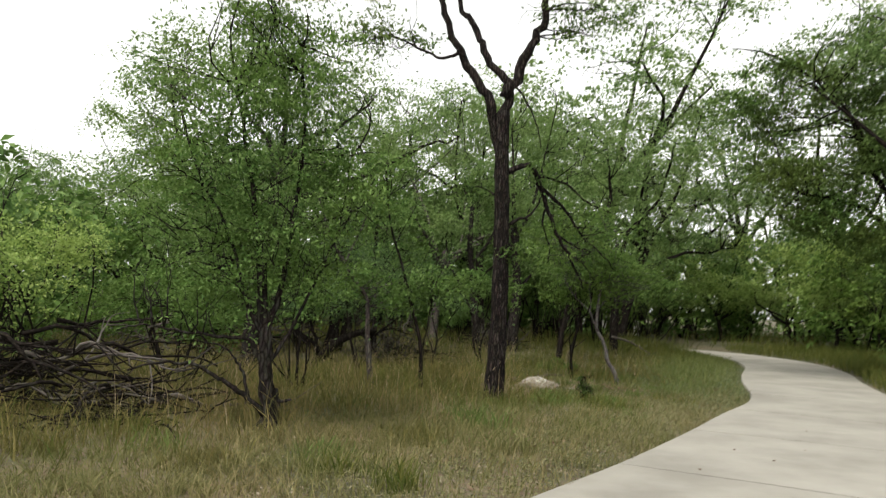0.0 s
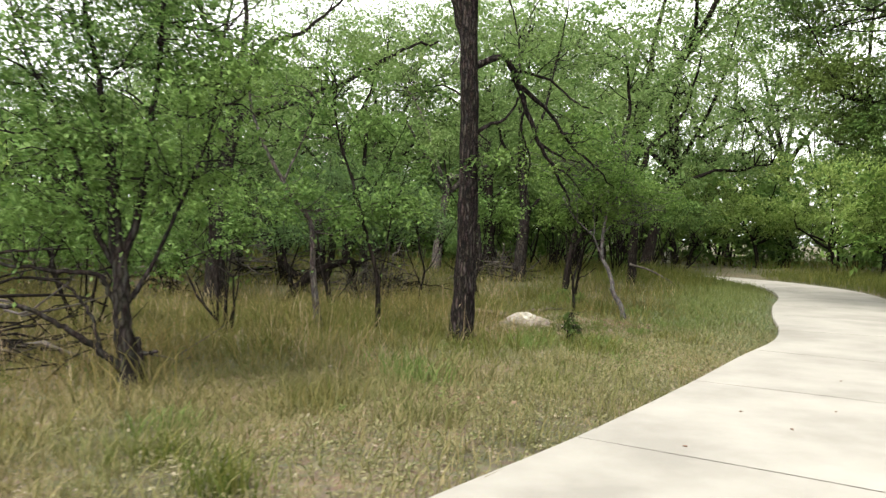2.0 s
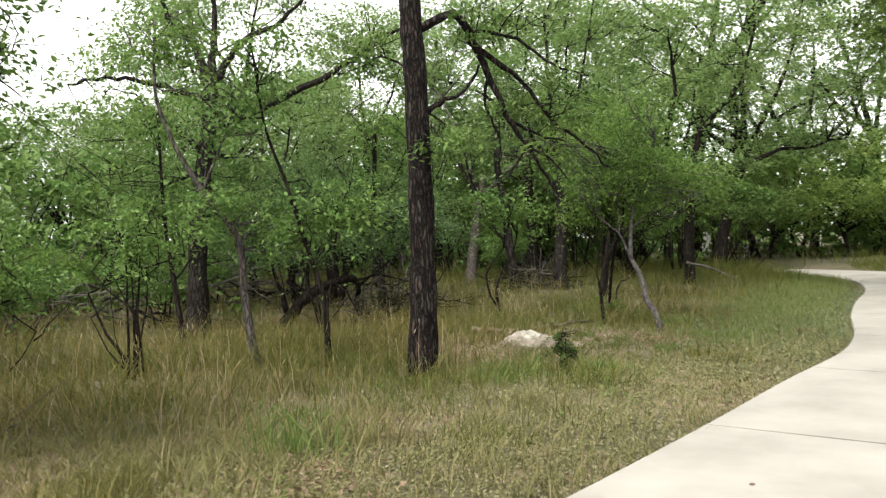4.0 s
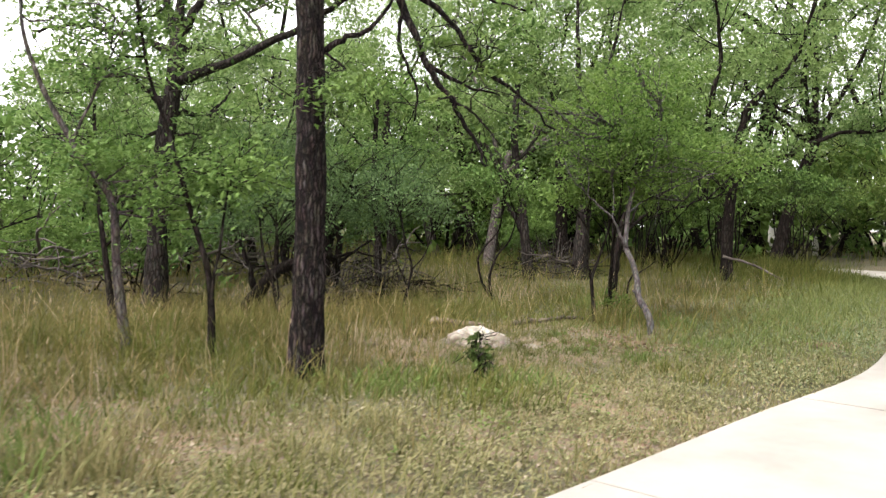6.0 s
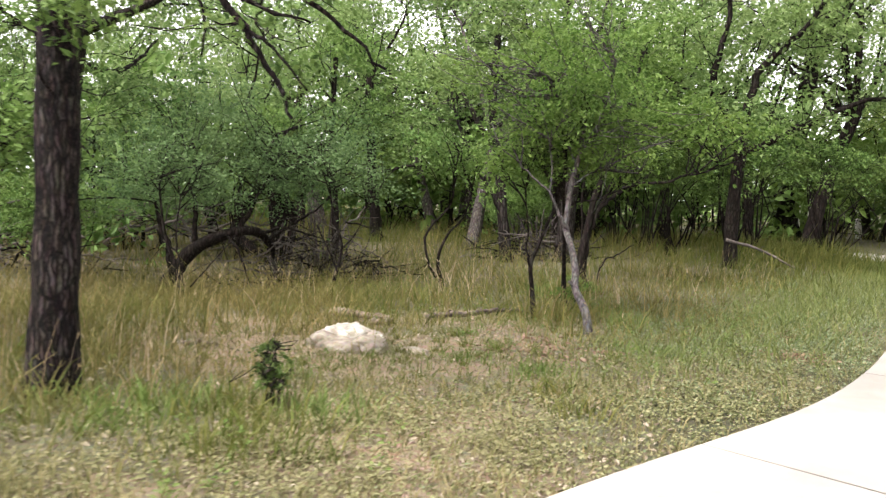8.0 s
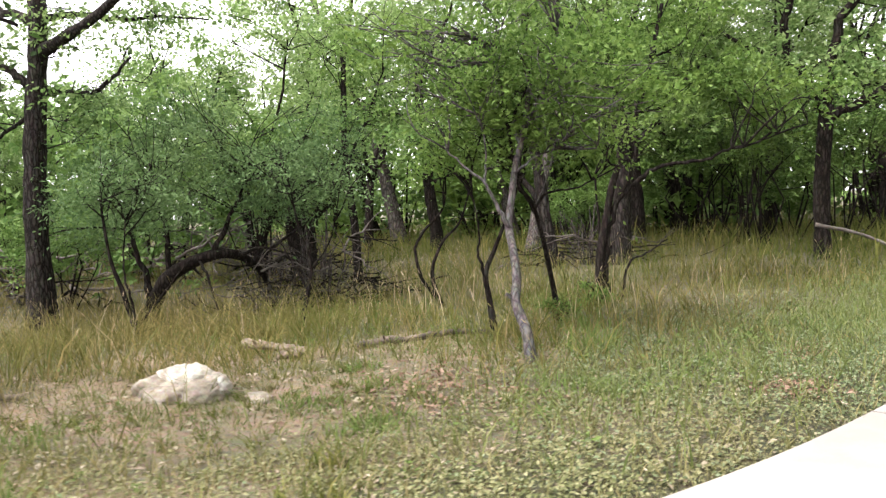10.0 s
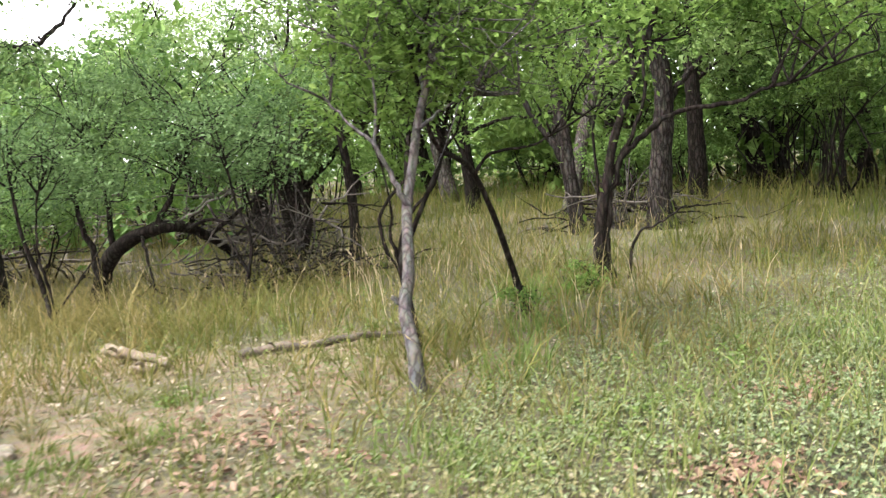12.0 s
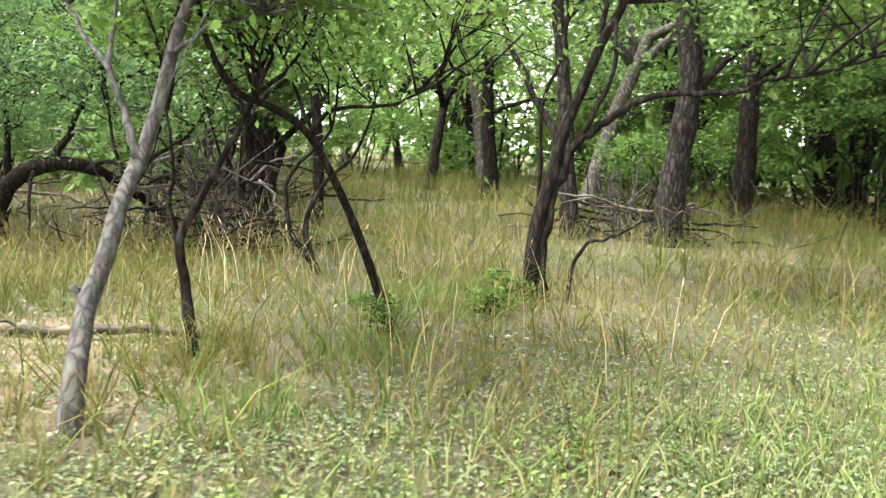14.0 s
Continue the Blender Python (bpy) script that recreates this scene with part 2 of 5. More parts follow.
def tube(pts, r0, r1, rng, sides=8, n=0, rough=0.08, flare=0.0, wander=0.0):
    """Corners and faces of a tapered, slightly knotty stem along pts, with closed ends."""
    n = n or max(4, 4 * len(pts))
    line = smooth_line(pts, n)
    if wander:
        line[1:-1] += rng.normal(0, wander, (n - 2, 3))
    ahead = np.gradient(line, axis=0)
    ahead /= np.linalg.norm(ahead, axis=1)[:, None] + 1e-9
    ref = np.where(np.abs(ahead[:, 2:]) > 0.9, [[1.0, 0, 0]], [[0, 0, 1.0]])
    ref = np.where(np.abs(ahead[:, 2:]).mean() > 0.6, [[1.0, 0.15, 0]], [[0.1, 0, 1.0]]) + 0 * ref
    side = np.cross(ahead, ref)
    side /= np.linalg.norm(side, axis=1)[:, None] + 1e-9
    up = np.cross(side, ahead)
    s = np.linspace(0, 1, n)
    rad = r0 + (r1 - r0) * s**0.85 + flare * r0 * np.exp(-s * 18)
    ang = np.linspace(0, 2 * np.pi, sides, endpoint=False)
    ridge = 1 + rng.normal(0, rough, (1, sides)) * 0.7 + rng.normal(0, rough, (n, sides)) * 0.5 + rng.normal(0, rough, (n, 1)) * 0.5
    ring = (np.cos(ang)[None, :, None] * side[:, None] + np.sin(ang)[None, :, None] * up[:, None]) * (rad[:, None] * ridge)[..., None]
    v = (line[:, None] + ring).reshape(-1, 3)
    v = np.vstack([v, line[0], line[-1]])
    k, j = np.meshgrid(np.arange(n - 1), np.arange(sides), indexing="ij")
    a, b = k * sides + j, k * sides + (j + 1) % sides
    f = np.stack([a, b, b + sides, a + sides], -1).reshape(-1, 4)
    j = np.arange(sides)
    low = np.stack([np.full(sides, n * sides), (j + 1) % sides, j, np.full(sides, n * sides)], -1)[:, :4]
    m = (n - 1) * sides
    top = np.stack([np.full(sides, n * sides + 1), m + j, m + (j + 1) % sides, np.full(sides, n * sides + 1)], -1)
    return v, f, np.vstack([low[:, :3], top[:, :3]])


def tubes_mesh(name, items):
    """One mesh out of several tubes."""
    vs, quads, tris, base = [], [], [], 0
    for v, f, t in items:
        vs.append(v)
        quads.append(f + base)
        tris.append(t + base)
        base += len(v)
    verts, q, t = np.vstack(vs).astype(np.float32), np.vstack(quads), np.vstack(tris)
    me = bpy.data.meshes.new(name)
    me.vertices.add(len(verts))
    me.vertices.foreach_set("co", verts.ravel())
    me.loops.add(q.size + t.size)
    me.loops.foreach_set("vertex_index", np.concatenate([q.ravel(), t.ravel()]).astype(np.int32))
    me.polygons.add(len(q) + len(t))
    starts = np.concatenate([np.arange(len(q)) * 4, q.size + np.arange(len(t)) * 3]).astype(np.int32)
    me.polygons.foreach_set("loop_start", starts)
    me.polygons.foreach_set("use_smooth", np.ones(len(starts), bool))
    me.update(calc_edges=True)
    return me


def unit(v):
    return v / (np.linalg.norm(v, axis=-1, keepdims=True) + 1e-9)


def leaf_cards(centres, along, normal, length, width):
    """Pointed four-cornered leaves, folded a little along the middle."""
    side = unit(np.cross(along, normal))
    lift = unit(np.cross(side, along)) * (width * 0.22)[:, None]
    half, wide = along * (length * 0.5)[:, None], side * (width * 0.5)[:, None]
    v = np.stack([centres - half, centres + wide - half * 0.1 + lift, centres + half, centres - wide - half * 0.1 + lift], 1)
    return v.reshape(-1, 3), np.arange(len(centres) * 4).reshape(-1, 4)


def foliage(rng, blobs, size, slim=0.5, per=34, spread=0.2):
    """Flat, overlapping sprays of leaves within uneven ellipsoids (x, y, z, rx, ry, rz, leaves)."""
    out = []
    for x, y, z, rx, ry, rz, count in blobs:
        k = max(4, int(count / per))
        u = unit(rng.normal(size=(k, 3)))
        waves = unit(rng.normal(size=(5, 3)))
        lump = 1 + 0.17 * np.sin(u @ waves.T * 5 + rng.uniform(0, 6, 5)).sum(1)
        r = rng.uniform(0.03, 1, k) ** 0.42 * np.clip(lump, 0.45, 1.45)
        c = np.array([x, y, z]) + u * r[:, None] * np.array([rx, ry, rz])
        twig = unit(u * [1, 1, 0.2] + rng.normal(0, 0.5, (k, 3)) * [1, 1, 0.5])
        wide = spread * rng.uniform(0.7, 1.7, k)
        many = rng.poisson(per, k).clip(6)
        rep = np.repeat(np.arange(k), many)
        m = len(rep)
        across = unit(np.cross(twig, [0, 0, 1]))
        a, b = rng.normal(0, 0.85, m), rng.normal(0, 0.55, m)
        droop = -0.22 * (a**2 + b**2) + rng.normal(0, 0.2, m)
        pos = c[rep] + (twig[rep] * a[:, None] + across[rep] * b[:, None]) * wide[rep, None]
        pos[:, 2] += droop * wide[rep]
        along = unit(twig[rep] + rng.normal(0, 0.7, (m, 3)) + [0, 0, -0.2])
        nor = unit(rng.normal(0, 0.55, (m, 3)) + [0, 0, 1.0])
        ln = size * rng.uniform(0.65, 1.35, m)
        out.append(leaf_cards(pos, along, nor, ln, ln * slim * rng.uniform(0.8, 1.2, m))[0])
    v = np.vstack(out)
    return as_mesh("leaves", v, np.arange(len(v)).reshape(-1, 4), False)


# ---- the lie of the land ----
LEFT_EDGE = [(-3.6, -6, 0), (-2.2, -1.5, 0), (-1.3, 1.3, 0), (-0.3, 4.2, 0), (0.55, 6.6, 0), (1.3, 8.5, 0), (2.13, 10.9, 0), (2.8, 13.0, 0),
             (3.45, 14.9, 0), (3.78, 16.6, 0), (4.02, 18.9, 0), (4.4, 21.5, 0), (5.0, 24.8, 0), (5.2, 28.2, 0), (4.74, 30.5, 0), (3.9, 32.2, 0), (2.0, 34.0, 0), (-2.5, 36.4, 0), (-12, 38.5, 0)]
WIDE = 2.6
edge = smooth_line(LEFT_EDGE, 1200)[:, :2]
heading = unit(np.gradient(edge, axis=0))
right_way = np.stack([heading[:, 1], -heading[:, 0]], 1)
middle = edge + right_way * WIDE / 2


def off_path(x, y):
    """Metres outside the footpath's nearer edge, and whether on its left."""
    p = np.stack([np.ravel(x), np.ravel(y)], 1).astype(np.float32)
    dist, left = np.empty(len(p)), np.empty(len(p), bool)
    line, way = middle[::6].astype(np.float32), right_way[::6]
    for k in range(0, len(p), 20000):
        d = p[k:k + 20000, None] - line[None]
        q = (d**2).sum(-1)
        i = q.argmin(1)
        dist[k:k + 20000] = np.sqrt(q[np.arange(len(i)), i]) - WIDE / 2
        left[k:k + 20000] = (d[np.arange(len(i)), i] * way[i]).sum(-1) < 0
    return dist, left


def ground_z(x, y):
    x, y = np.asarray(x, float), np.asarray(y, float)
    d, _ = off_path(x, y)
    d = d.reshape(x.shape)
    swell = 0.10 * np.exp(-((x + 1.9) ** 2 + (y - 11) ** 2) / 14) - 0.20 * np.exp(-((x + 5.2) ** 2 + (y - 17.2) ** 2) / 9)
    swell = swell + 0.22 / (1 + np.exp(-(y - 22) / 1.2)) * np.clip(d / 3, 0, 1)
    ripple = 0.025 * np.sin(x * 1.9 + 1.1 * np.sin(y * 0.8)) * np.sin(y * 1.6 + 0.7)
    return (swell + ripple) * np.clip(d / 1.2, 0, 1) - 0.045 * np.clip(1 - d / 0.4, 0, 1) * (d < 0.4)


def z_at(x, y):
    return float(ground_z(np.array([x]), np.array([y]))[0])


far = np.geomspace(1.5, 900, 14)
gx = np.concatenate([-26 - far[::-1], np.arange(-26, 18.01, 0.3), 18 + far])
gy = np.concatenate([-10 - far[::-1], np.arange(-10, 48.01, 0.34), 48 + far])
X, Y = np.meshgrid(gx, gy)
Z = ground_z(X, Y)
i, j = np.meshgrid(np.arange(len(gy) - 1), np.arange(len(gx) - 1), indexing="ij")
a = i * len(gx) + j
ground_faces = np.stack([a, a + 1, a + 1 + len(gx), a + len(gx)], -1).reshape(-1, 4)
ground = part("ground", as_mesh("ground", np.stack([X, Y, Z], -1).reshape(-1, 3), ground_faces), SOIL, None)
tagged(ground, "dry sandy woodland soil covered with thatch and grass", "ground", kind="structure")

# ---- trees ----


def tree(name, label, base, trunk, r0, r1, limbs, blobs, leaf, leaf_mat, bark, seed, slim=0.5, twigs=8, sides=12, rough=0.06, spread=0.2,
         group="woodland trees", category="tree", flare=0.5, forks=2, thick_leaf=1.5, fine_leaf=0.86):
    """A tapered trunk, its limbs, the twigs that carry the crown, and the leaves. limbs: (points, radius at foot, at tip)."""
    rng = np.random.default_rng(seed)
    top = new(name)
    top.location = base
    b = np.array(base)
    rel = lambda pts: [tuple(np.array(p) - b) for p in pts]
    bones = [smooth_line(rel(trunk), 24)]
    stem = part("trunk", tubes_mesh("trunk", [tube(rel(trunk), r0, r1, rng, sides, 5 * len(trunk), rough, flare)]), bark, top)
    for pts, ra, rb in limbs:
        bones.append(smooth_line(rel(pts), 16))
        part("limb", tubes_mesh("limb", [tube(rel(pts), ra, rb, rng, 7 if forks > 1 else 5, 0 if forks > 1 else 7, 0.08, 0.15, ra * 0.25)]), bark, stem)
    bones = np.vstack(bones)
    if not blobs:
        return tagged(top, label, category, group)
    local = [(x - b[0], y - b[1], z - b[2], *rest) for x, y, z, *rest in blobs]
    fine = []
    for x, y, z, rx, ry, rz, count in local:
        for _ in range(twigs):
            goal = np.array([x, y, z]) + rng.uniform(-0.75, 0.75, 3) * [rx, ry, rz]
            cost = np.linalg.norm(bones - goal, axis=1) + np.clip(bones[:, 2] - goal[2], 0, None)
            start = bones[np.argsort(cost)[rng.integers(0, 4)]]
            mid = start + (goal - start) * 0.5 + rng.normal(0, 0.12, 3) * np.linalg.norm(goal - start)
            thick = min(0.035, 0.006 + 0.008 * np.linalg.norm(goal - start))
            fine.append(tube([start, mid, goal], thick, 0.004, rng, 4 if forks > 1 else 3, 6, 0.05, 0, thick))
            for _ in range(forks):
                tip = goal + rng.normal(0, 0.3, 3) * min(1.0, 1.2 * rx)
                fine.append(tube([mid, (mid + tip) / 2 + rng.normal(0, 0.06, 3), tip], thick * 0.5, 0.003, rng, 3, 5, 0.05, 0, 0.01))
    tagged(part("twig", tubes_mesh("twig", fine), bark, top), kind="stuff")
    dense = [(*q[:6], q[6] * thick_leaf) for q in local]
    part("crown", foliage(rng, dense, leaf * fine_leaf, slim, 34, spread * 0.9), leaf_mat, top)
    return tagged(top, label, category, group)


def wild_tree(name, label, height, reach, r0, seed, leaf, leaves, leaf_mat, bark, low=0.25, forks=5, x=0.0, y=0.0, lean=(0, 0), group="woodland trees", spread=0.26, sides=8, twigs=3, thick_leaf=1.5, fine_leaf=0.85):
    """A tree of the wood with a forked trunk and a loose, lumpy crown between low and 1 of its height."""
    rng = np.random.default_rng(seed)
    z = z_at(x, y) - 0.08
    at = np.array([x, y, z])
    split = height * (low + 0.16)
    bend = rng.normal(0, 0.05 * height, 2) + np.array(lean)
    trunk = [at, at + [bend[0] * 0.4, bend[1] * 0.4, split * 0.5], at + [bend[0], bend[1], split]]
    limbs, blobs = [], []
    for k in range(forks):
        ang = 2 * np.pi * (k + rng.uniform(-0.3, 0.3)) / forks
        out = reach * rng.uniform(0.45, 0.8)
        rise = height * rng.uniform(low + 0.2, 0.88)
        foot = trunk[1] + (trunk[2] - trunk[1]) * rng.uniform(0.5, 1)
        tip = at + [np.cos(ang) * out + bend[0], np.sin(ang) * out + bend[1], rise]
        mid = foot + (tip - foot) * 0.5 + rng.normal(0, 0.06 * height, 3)
        limbs.append(([foot, mid, tip], r0 * rng.uniform(0.35, 0.6), r0 * 0.12))
        for q in range(2):
            c = tip + rng.normal(0, 0.22, 3) * [reach, reach, height * 0.35] if q else tip
            c[2] = np.clip(c[2], z + height * (low + 0.08), z + height * 0.92)
            size = reach * rng.uniform(0.32, 0.5)
            blobs.append((*c, size, size, size * rng.uniform(0.5, 0.8), leaves / (2 * forks + 1)))
    blobs.append((at[0] + bend[0], at[1] + bend[1], z + height * 0.86, reach * 0.42, reach * 0.42, height * 0.12, leaves / (2 * forks + 1)))
    return tree(name, label, tuple(at), trunk, r0, r0 * 0.62, limbs, blobs, leaf, leaf_mat, bark, seed + 1, 0.55, twigs, sides, 0.07, spread, group, forks=1, thick_leaf=thick_leaf, fine_leaf=fine_leaf)


def shrub(name, label, height, reach, seed, leaf, leaves, leaf_mat, bark, stems=6, x=0.0, y=0.0, low=0.3, group="undergrowth", spread=0.18, r0=0.02, twigs=3, thick_leaf=1.25, fine_leaf=0.88):
    rng = np.random.default_rng(seed)
    z = z_at(x, y) - 0.05
    at = np.array([x, y, z])
    limbs, blobs = [], []
    for k in range(stems):
        ang = rng.uniform(0, 6.28)
        out = reach * rng.uniform(0.25, 0.8)
        tip = at + [np.cos(ang) * out, np.sin(ang) * out, height * rng.uniform(0.55, 0.92)]
        foot = at + [np.cos(ang) * 0.25 * out, np.sin(ang) * 0.25 * out, 0]
        mid = foot + (tip - foot) * [0.3, 0.3, 0.45] + rng.normal(0, 0.1 * height, 3) * [1, 1, 0.4]
        high = foot + (tip - foot) * [0.6, 0.6, 0.75] + rng.normal(0, 0.1 * height, 3) * [1, 1, 0.4]
        limbs.append(([foot, mid, high, tip], r0 * rng.uniform(0.5, 1.5), r0 * 0.25))
        size = reach * rng.uniform(0.35, 0.55)
        zc = max(tip[2] - 0.1 * height, z + low * height + size * 0.4)
        blobs.append((tip[0], tip[1], zc, size, size, min(size * 0.8, height * (1 - low) * 0.5), leaves / stems * (0.6 if low < 0 else 1)))
        if low < 0:
            blobs.append((tip[0], tip[1], z + 0.28 * height, size, size, 0.3 * height, leaves / stems * 0.4))
    return tree(name, label, tuple(at), [at, at + [0.02, 0.0, height * 0.3], at + [rng.normal(0, 0.1), rng.normal(0, 0.1), height * 0.6]], r0, r0 * 0.5, limbs,
                blobs, leaf, leaf_mat, bark, seed + 1, 0.55, twigs, 6, 0.05, spread, group, "shrub", 0.2, 1, thick_leaf, fine_leaf)

# ---- named trees beside the path ----
oak_foot = (-0.38, 12.46, z_at(-0.38, 12.46) - 0.05)
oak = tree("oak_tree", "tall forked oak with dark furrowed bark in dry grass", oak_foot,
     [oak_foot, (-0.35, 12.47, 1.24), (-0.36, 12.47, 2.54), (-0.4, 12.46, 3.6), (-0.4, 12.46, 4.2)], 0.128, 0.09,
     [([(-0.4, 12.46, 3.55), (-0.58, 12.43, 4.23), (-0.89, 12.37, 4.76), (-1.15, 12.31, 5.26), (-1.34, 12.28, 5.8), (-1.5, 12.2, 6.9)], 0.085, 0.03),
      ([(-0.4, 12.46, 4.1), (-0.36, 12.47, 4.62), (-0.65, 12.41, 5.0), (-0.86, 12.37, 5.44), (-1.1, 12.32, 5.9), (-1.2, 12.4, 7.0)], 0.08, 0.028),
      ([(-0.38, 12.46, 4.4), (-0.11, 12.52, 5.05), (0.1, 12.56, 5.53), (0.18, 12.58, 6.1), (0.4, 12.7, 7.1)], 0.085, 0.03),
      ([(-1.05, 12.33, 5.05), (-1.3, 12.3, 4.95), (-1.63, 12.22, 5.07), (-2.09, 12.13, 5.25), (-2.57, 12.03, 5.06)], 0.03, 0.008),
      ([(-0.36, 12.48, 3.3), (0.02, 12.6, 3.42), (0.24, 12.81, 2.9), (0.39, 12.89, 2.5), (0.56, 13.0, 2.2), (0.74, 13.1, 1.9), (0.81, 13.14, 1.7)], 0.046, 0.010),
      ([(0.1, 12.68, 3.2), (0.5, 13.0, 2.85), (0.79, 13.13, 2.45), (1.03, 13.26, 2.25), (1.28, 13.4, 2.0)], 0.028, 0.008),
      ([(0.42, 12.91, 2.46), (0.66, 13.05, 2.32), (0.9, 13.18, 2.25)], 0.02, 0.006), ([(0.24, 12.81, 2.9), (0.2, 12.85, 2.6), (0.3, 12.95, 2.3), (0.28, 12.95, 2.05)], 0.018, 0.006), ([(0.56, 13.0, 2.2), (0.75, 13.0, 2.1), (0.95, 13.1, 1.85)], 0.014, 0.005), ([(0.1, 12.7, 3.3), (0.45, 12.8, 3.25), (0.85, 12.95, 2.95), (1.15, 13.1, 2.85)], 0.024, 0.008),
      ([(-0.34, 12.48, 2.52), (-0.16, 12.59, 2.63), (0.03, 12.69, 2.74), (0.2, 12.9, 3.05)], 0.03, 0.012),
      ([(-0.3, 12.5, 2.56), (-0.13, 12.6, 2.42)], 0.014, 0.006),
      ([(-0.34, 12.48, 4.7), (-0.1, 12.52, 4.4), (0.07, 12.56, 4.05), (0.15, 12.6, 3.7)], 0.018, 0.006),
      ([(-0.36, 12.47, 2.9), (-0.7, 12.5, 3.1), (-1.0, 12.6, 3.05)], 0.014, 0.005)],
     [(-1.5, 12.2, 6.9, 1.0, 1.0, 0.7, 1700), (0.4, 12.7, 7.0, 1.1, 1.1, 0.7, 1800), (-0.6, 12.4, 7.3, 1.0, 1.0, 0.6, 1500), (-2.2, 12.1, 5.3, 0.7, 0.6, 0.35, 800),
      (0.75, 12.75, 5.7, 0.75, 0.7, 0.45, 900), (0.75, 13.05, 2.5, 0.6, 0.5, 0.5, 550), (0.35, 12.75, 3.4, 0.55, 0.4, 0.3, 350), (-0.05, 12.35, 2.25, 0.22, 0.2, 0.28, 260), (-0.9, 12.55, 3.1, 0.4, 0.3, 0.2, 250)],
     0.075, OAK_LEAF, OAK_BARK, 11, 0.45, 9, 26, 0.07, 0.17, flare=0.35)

oak.location.y -= 0.07

stump_foot = (-2.05, 8.37, z_at(-2.05, 8.37) - 0.04)
tree("broken_elm", "many-stemmed elm growing from a broken grey stump", stump_foot,
     [stump_foot, (-2.05, 8.37, 0.21), (-2.09, 8.35, 0.46), (-2.11, 8.34, 0.68), (-2.12, 8.33, 0.97), (-2.16, 8.32, 1.2), (-2.2, 8.31, 1.7)], 0.085, 0.045,
     [([(-2.18, 8.31, 1.5), (-2.3, 8.33, 2.18), (-2.42, 8.3, 2.8), (-2.56, 8.27, 3.5)], 0.036, 0.012),
      ([(-2.13, 8.33, 1.0), (-2.0, 8.4, 1.5), (-1.95, 8.42, 2.1), (-1.87, 8.41, 2.9), (-1.95, 8.4, 3.9)], 0.032, 0.01),
      ([(-2.12, 8.33, 0.95), (-2.3, 8.26, 1.3), (-2.55, 8.25, 2.0), (-2.89, 8.2, 2.6), (-3.1, 8.2, 3.2)], 0.026, 0.008),
      ([(-2.1, 8.34, 0.68), (-1.9, 8.42, 1.05), (-1.66, 8.45, 1.6), (-1.48, 8.48, 2.1), (-1.4, 8.5, 2.8)], 0.022, 0.007),
      ([(-2.09, 8.35, 0.22), (-2.24, 8.27, 0.39), (-2.38, 8.2, 0.5), (-2.51, 8.14, 0.58), (-2.67, 8.06, 0.68), (-2.83, 7.98, 0.71), (-3.01, 7.88, 0.71), (-3.25, 7.79, 0.63)], 0.032, 0.009),
      ([(-2.11, 8.34, 0.66), (-2.2, 8.29, 0.84), (-2.27, 8.26, 0.95), (-2.49, 8.15, 0.97), (-2.7, 8.04, 0.99), (-2.94, 7.92, 1.03), (-3.14, 7.82, 1.06), (-3.35, 7.75, 1.0)], 0.026, 0.007),
      ([(-2.24, 8.27, 0.4), (-2.3, 8.24, 0.62), (-2.38, 8.2, 0.78), (-2.51, 8.14, 0.89), (-2.75, 8.07, 0.92)], 0.018, 0.006),
      ([(-2.09, 8.35, 0.2), (-2.17, 8.31, 0.1), (-2.26, 8.27, stump_foot[2])], 0.03, 0.02),
      ([(-1.96, 8.42, stump_foot[2]), (-1.98, 8.41, 0.25), (-2.01, 8.39, 0.48)], 0.034, 0.026),
      ([(-1.98, 8.41, 0.36), (-1.93, 8.43, 0.36), (-1.87, 8.46, 0.38)], 0.018, 0.012)],
     [(-2.45, 8.3, 3.0, 0.85, 0.8, 0.75, 4860), (-2.0, 8.4, 3.6, 0.75, 0.75, 0.6, 3780), (-3.0, 8.2, 2.6, 0.7, 0.7, 0.6, 2025), (-1.5, 8.45, 2.6, 0.6, 0.6, 0.65, 2430),
      (-2.3, 8.3, 2.0, 0.75, 0.7, 0.45, 2970), (-2.55, 8.3, 1.45, 0.5, 0.5, 0.25, 945), (-1.75, 8.5, 1.7, 0.45, 0.45, 0.3, 1080), (-2.3, 8.35, 4.3, 0.6, 0.6, 0.5, 2025), (-3.0, 8.2, 1.55, 0.45, 0.4, 0.22, 607)],
     0.054, ELM_LEAF, MID_BARK, 21, 0.5, 12, 12, 0.12, 0.15, "elms", flare=0.3)

tree("leaning_elm", "slender pale-barked elm leaning over the dry grass", (-2.15, 12.34, z_at(-2.15, 12.34) - 0.04),
     [(-2.15, 12.34, 0.02), (-2.24, 12.3, 0.79), (-2.28, 12.28, 1.39), (-2.5, 12.18, 1.74), (-2.72, 12.08, 2.14), (-2.85, 12.02, 2.43), (-2.98, 11.96, 2.9), (-2.95, 11.95, 3.6)], 0.042, 0.012,
     [([(-2.6, 12.15, 1.9), (-2.4, 12.3, 2.5), (-2.2, 12.4, 3.0)], 0.016, 0.005)],
     [(-2.9, 12.0, 3.4, 0.55, 0.5, 0.4, 900), (-2.3, 12.4, 2.7, 0.55, 0.5, 0.4, 800), (-2.45, 12.3, 1.75, 0.5, 0.5, 0.35, 900), (-2.0, 12.6, 1.5, 0.4, 0.4, 0.3, 600)],
     0.07, ELM_LEAF, GREY_BARK, 31, group="elms")
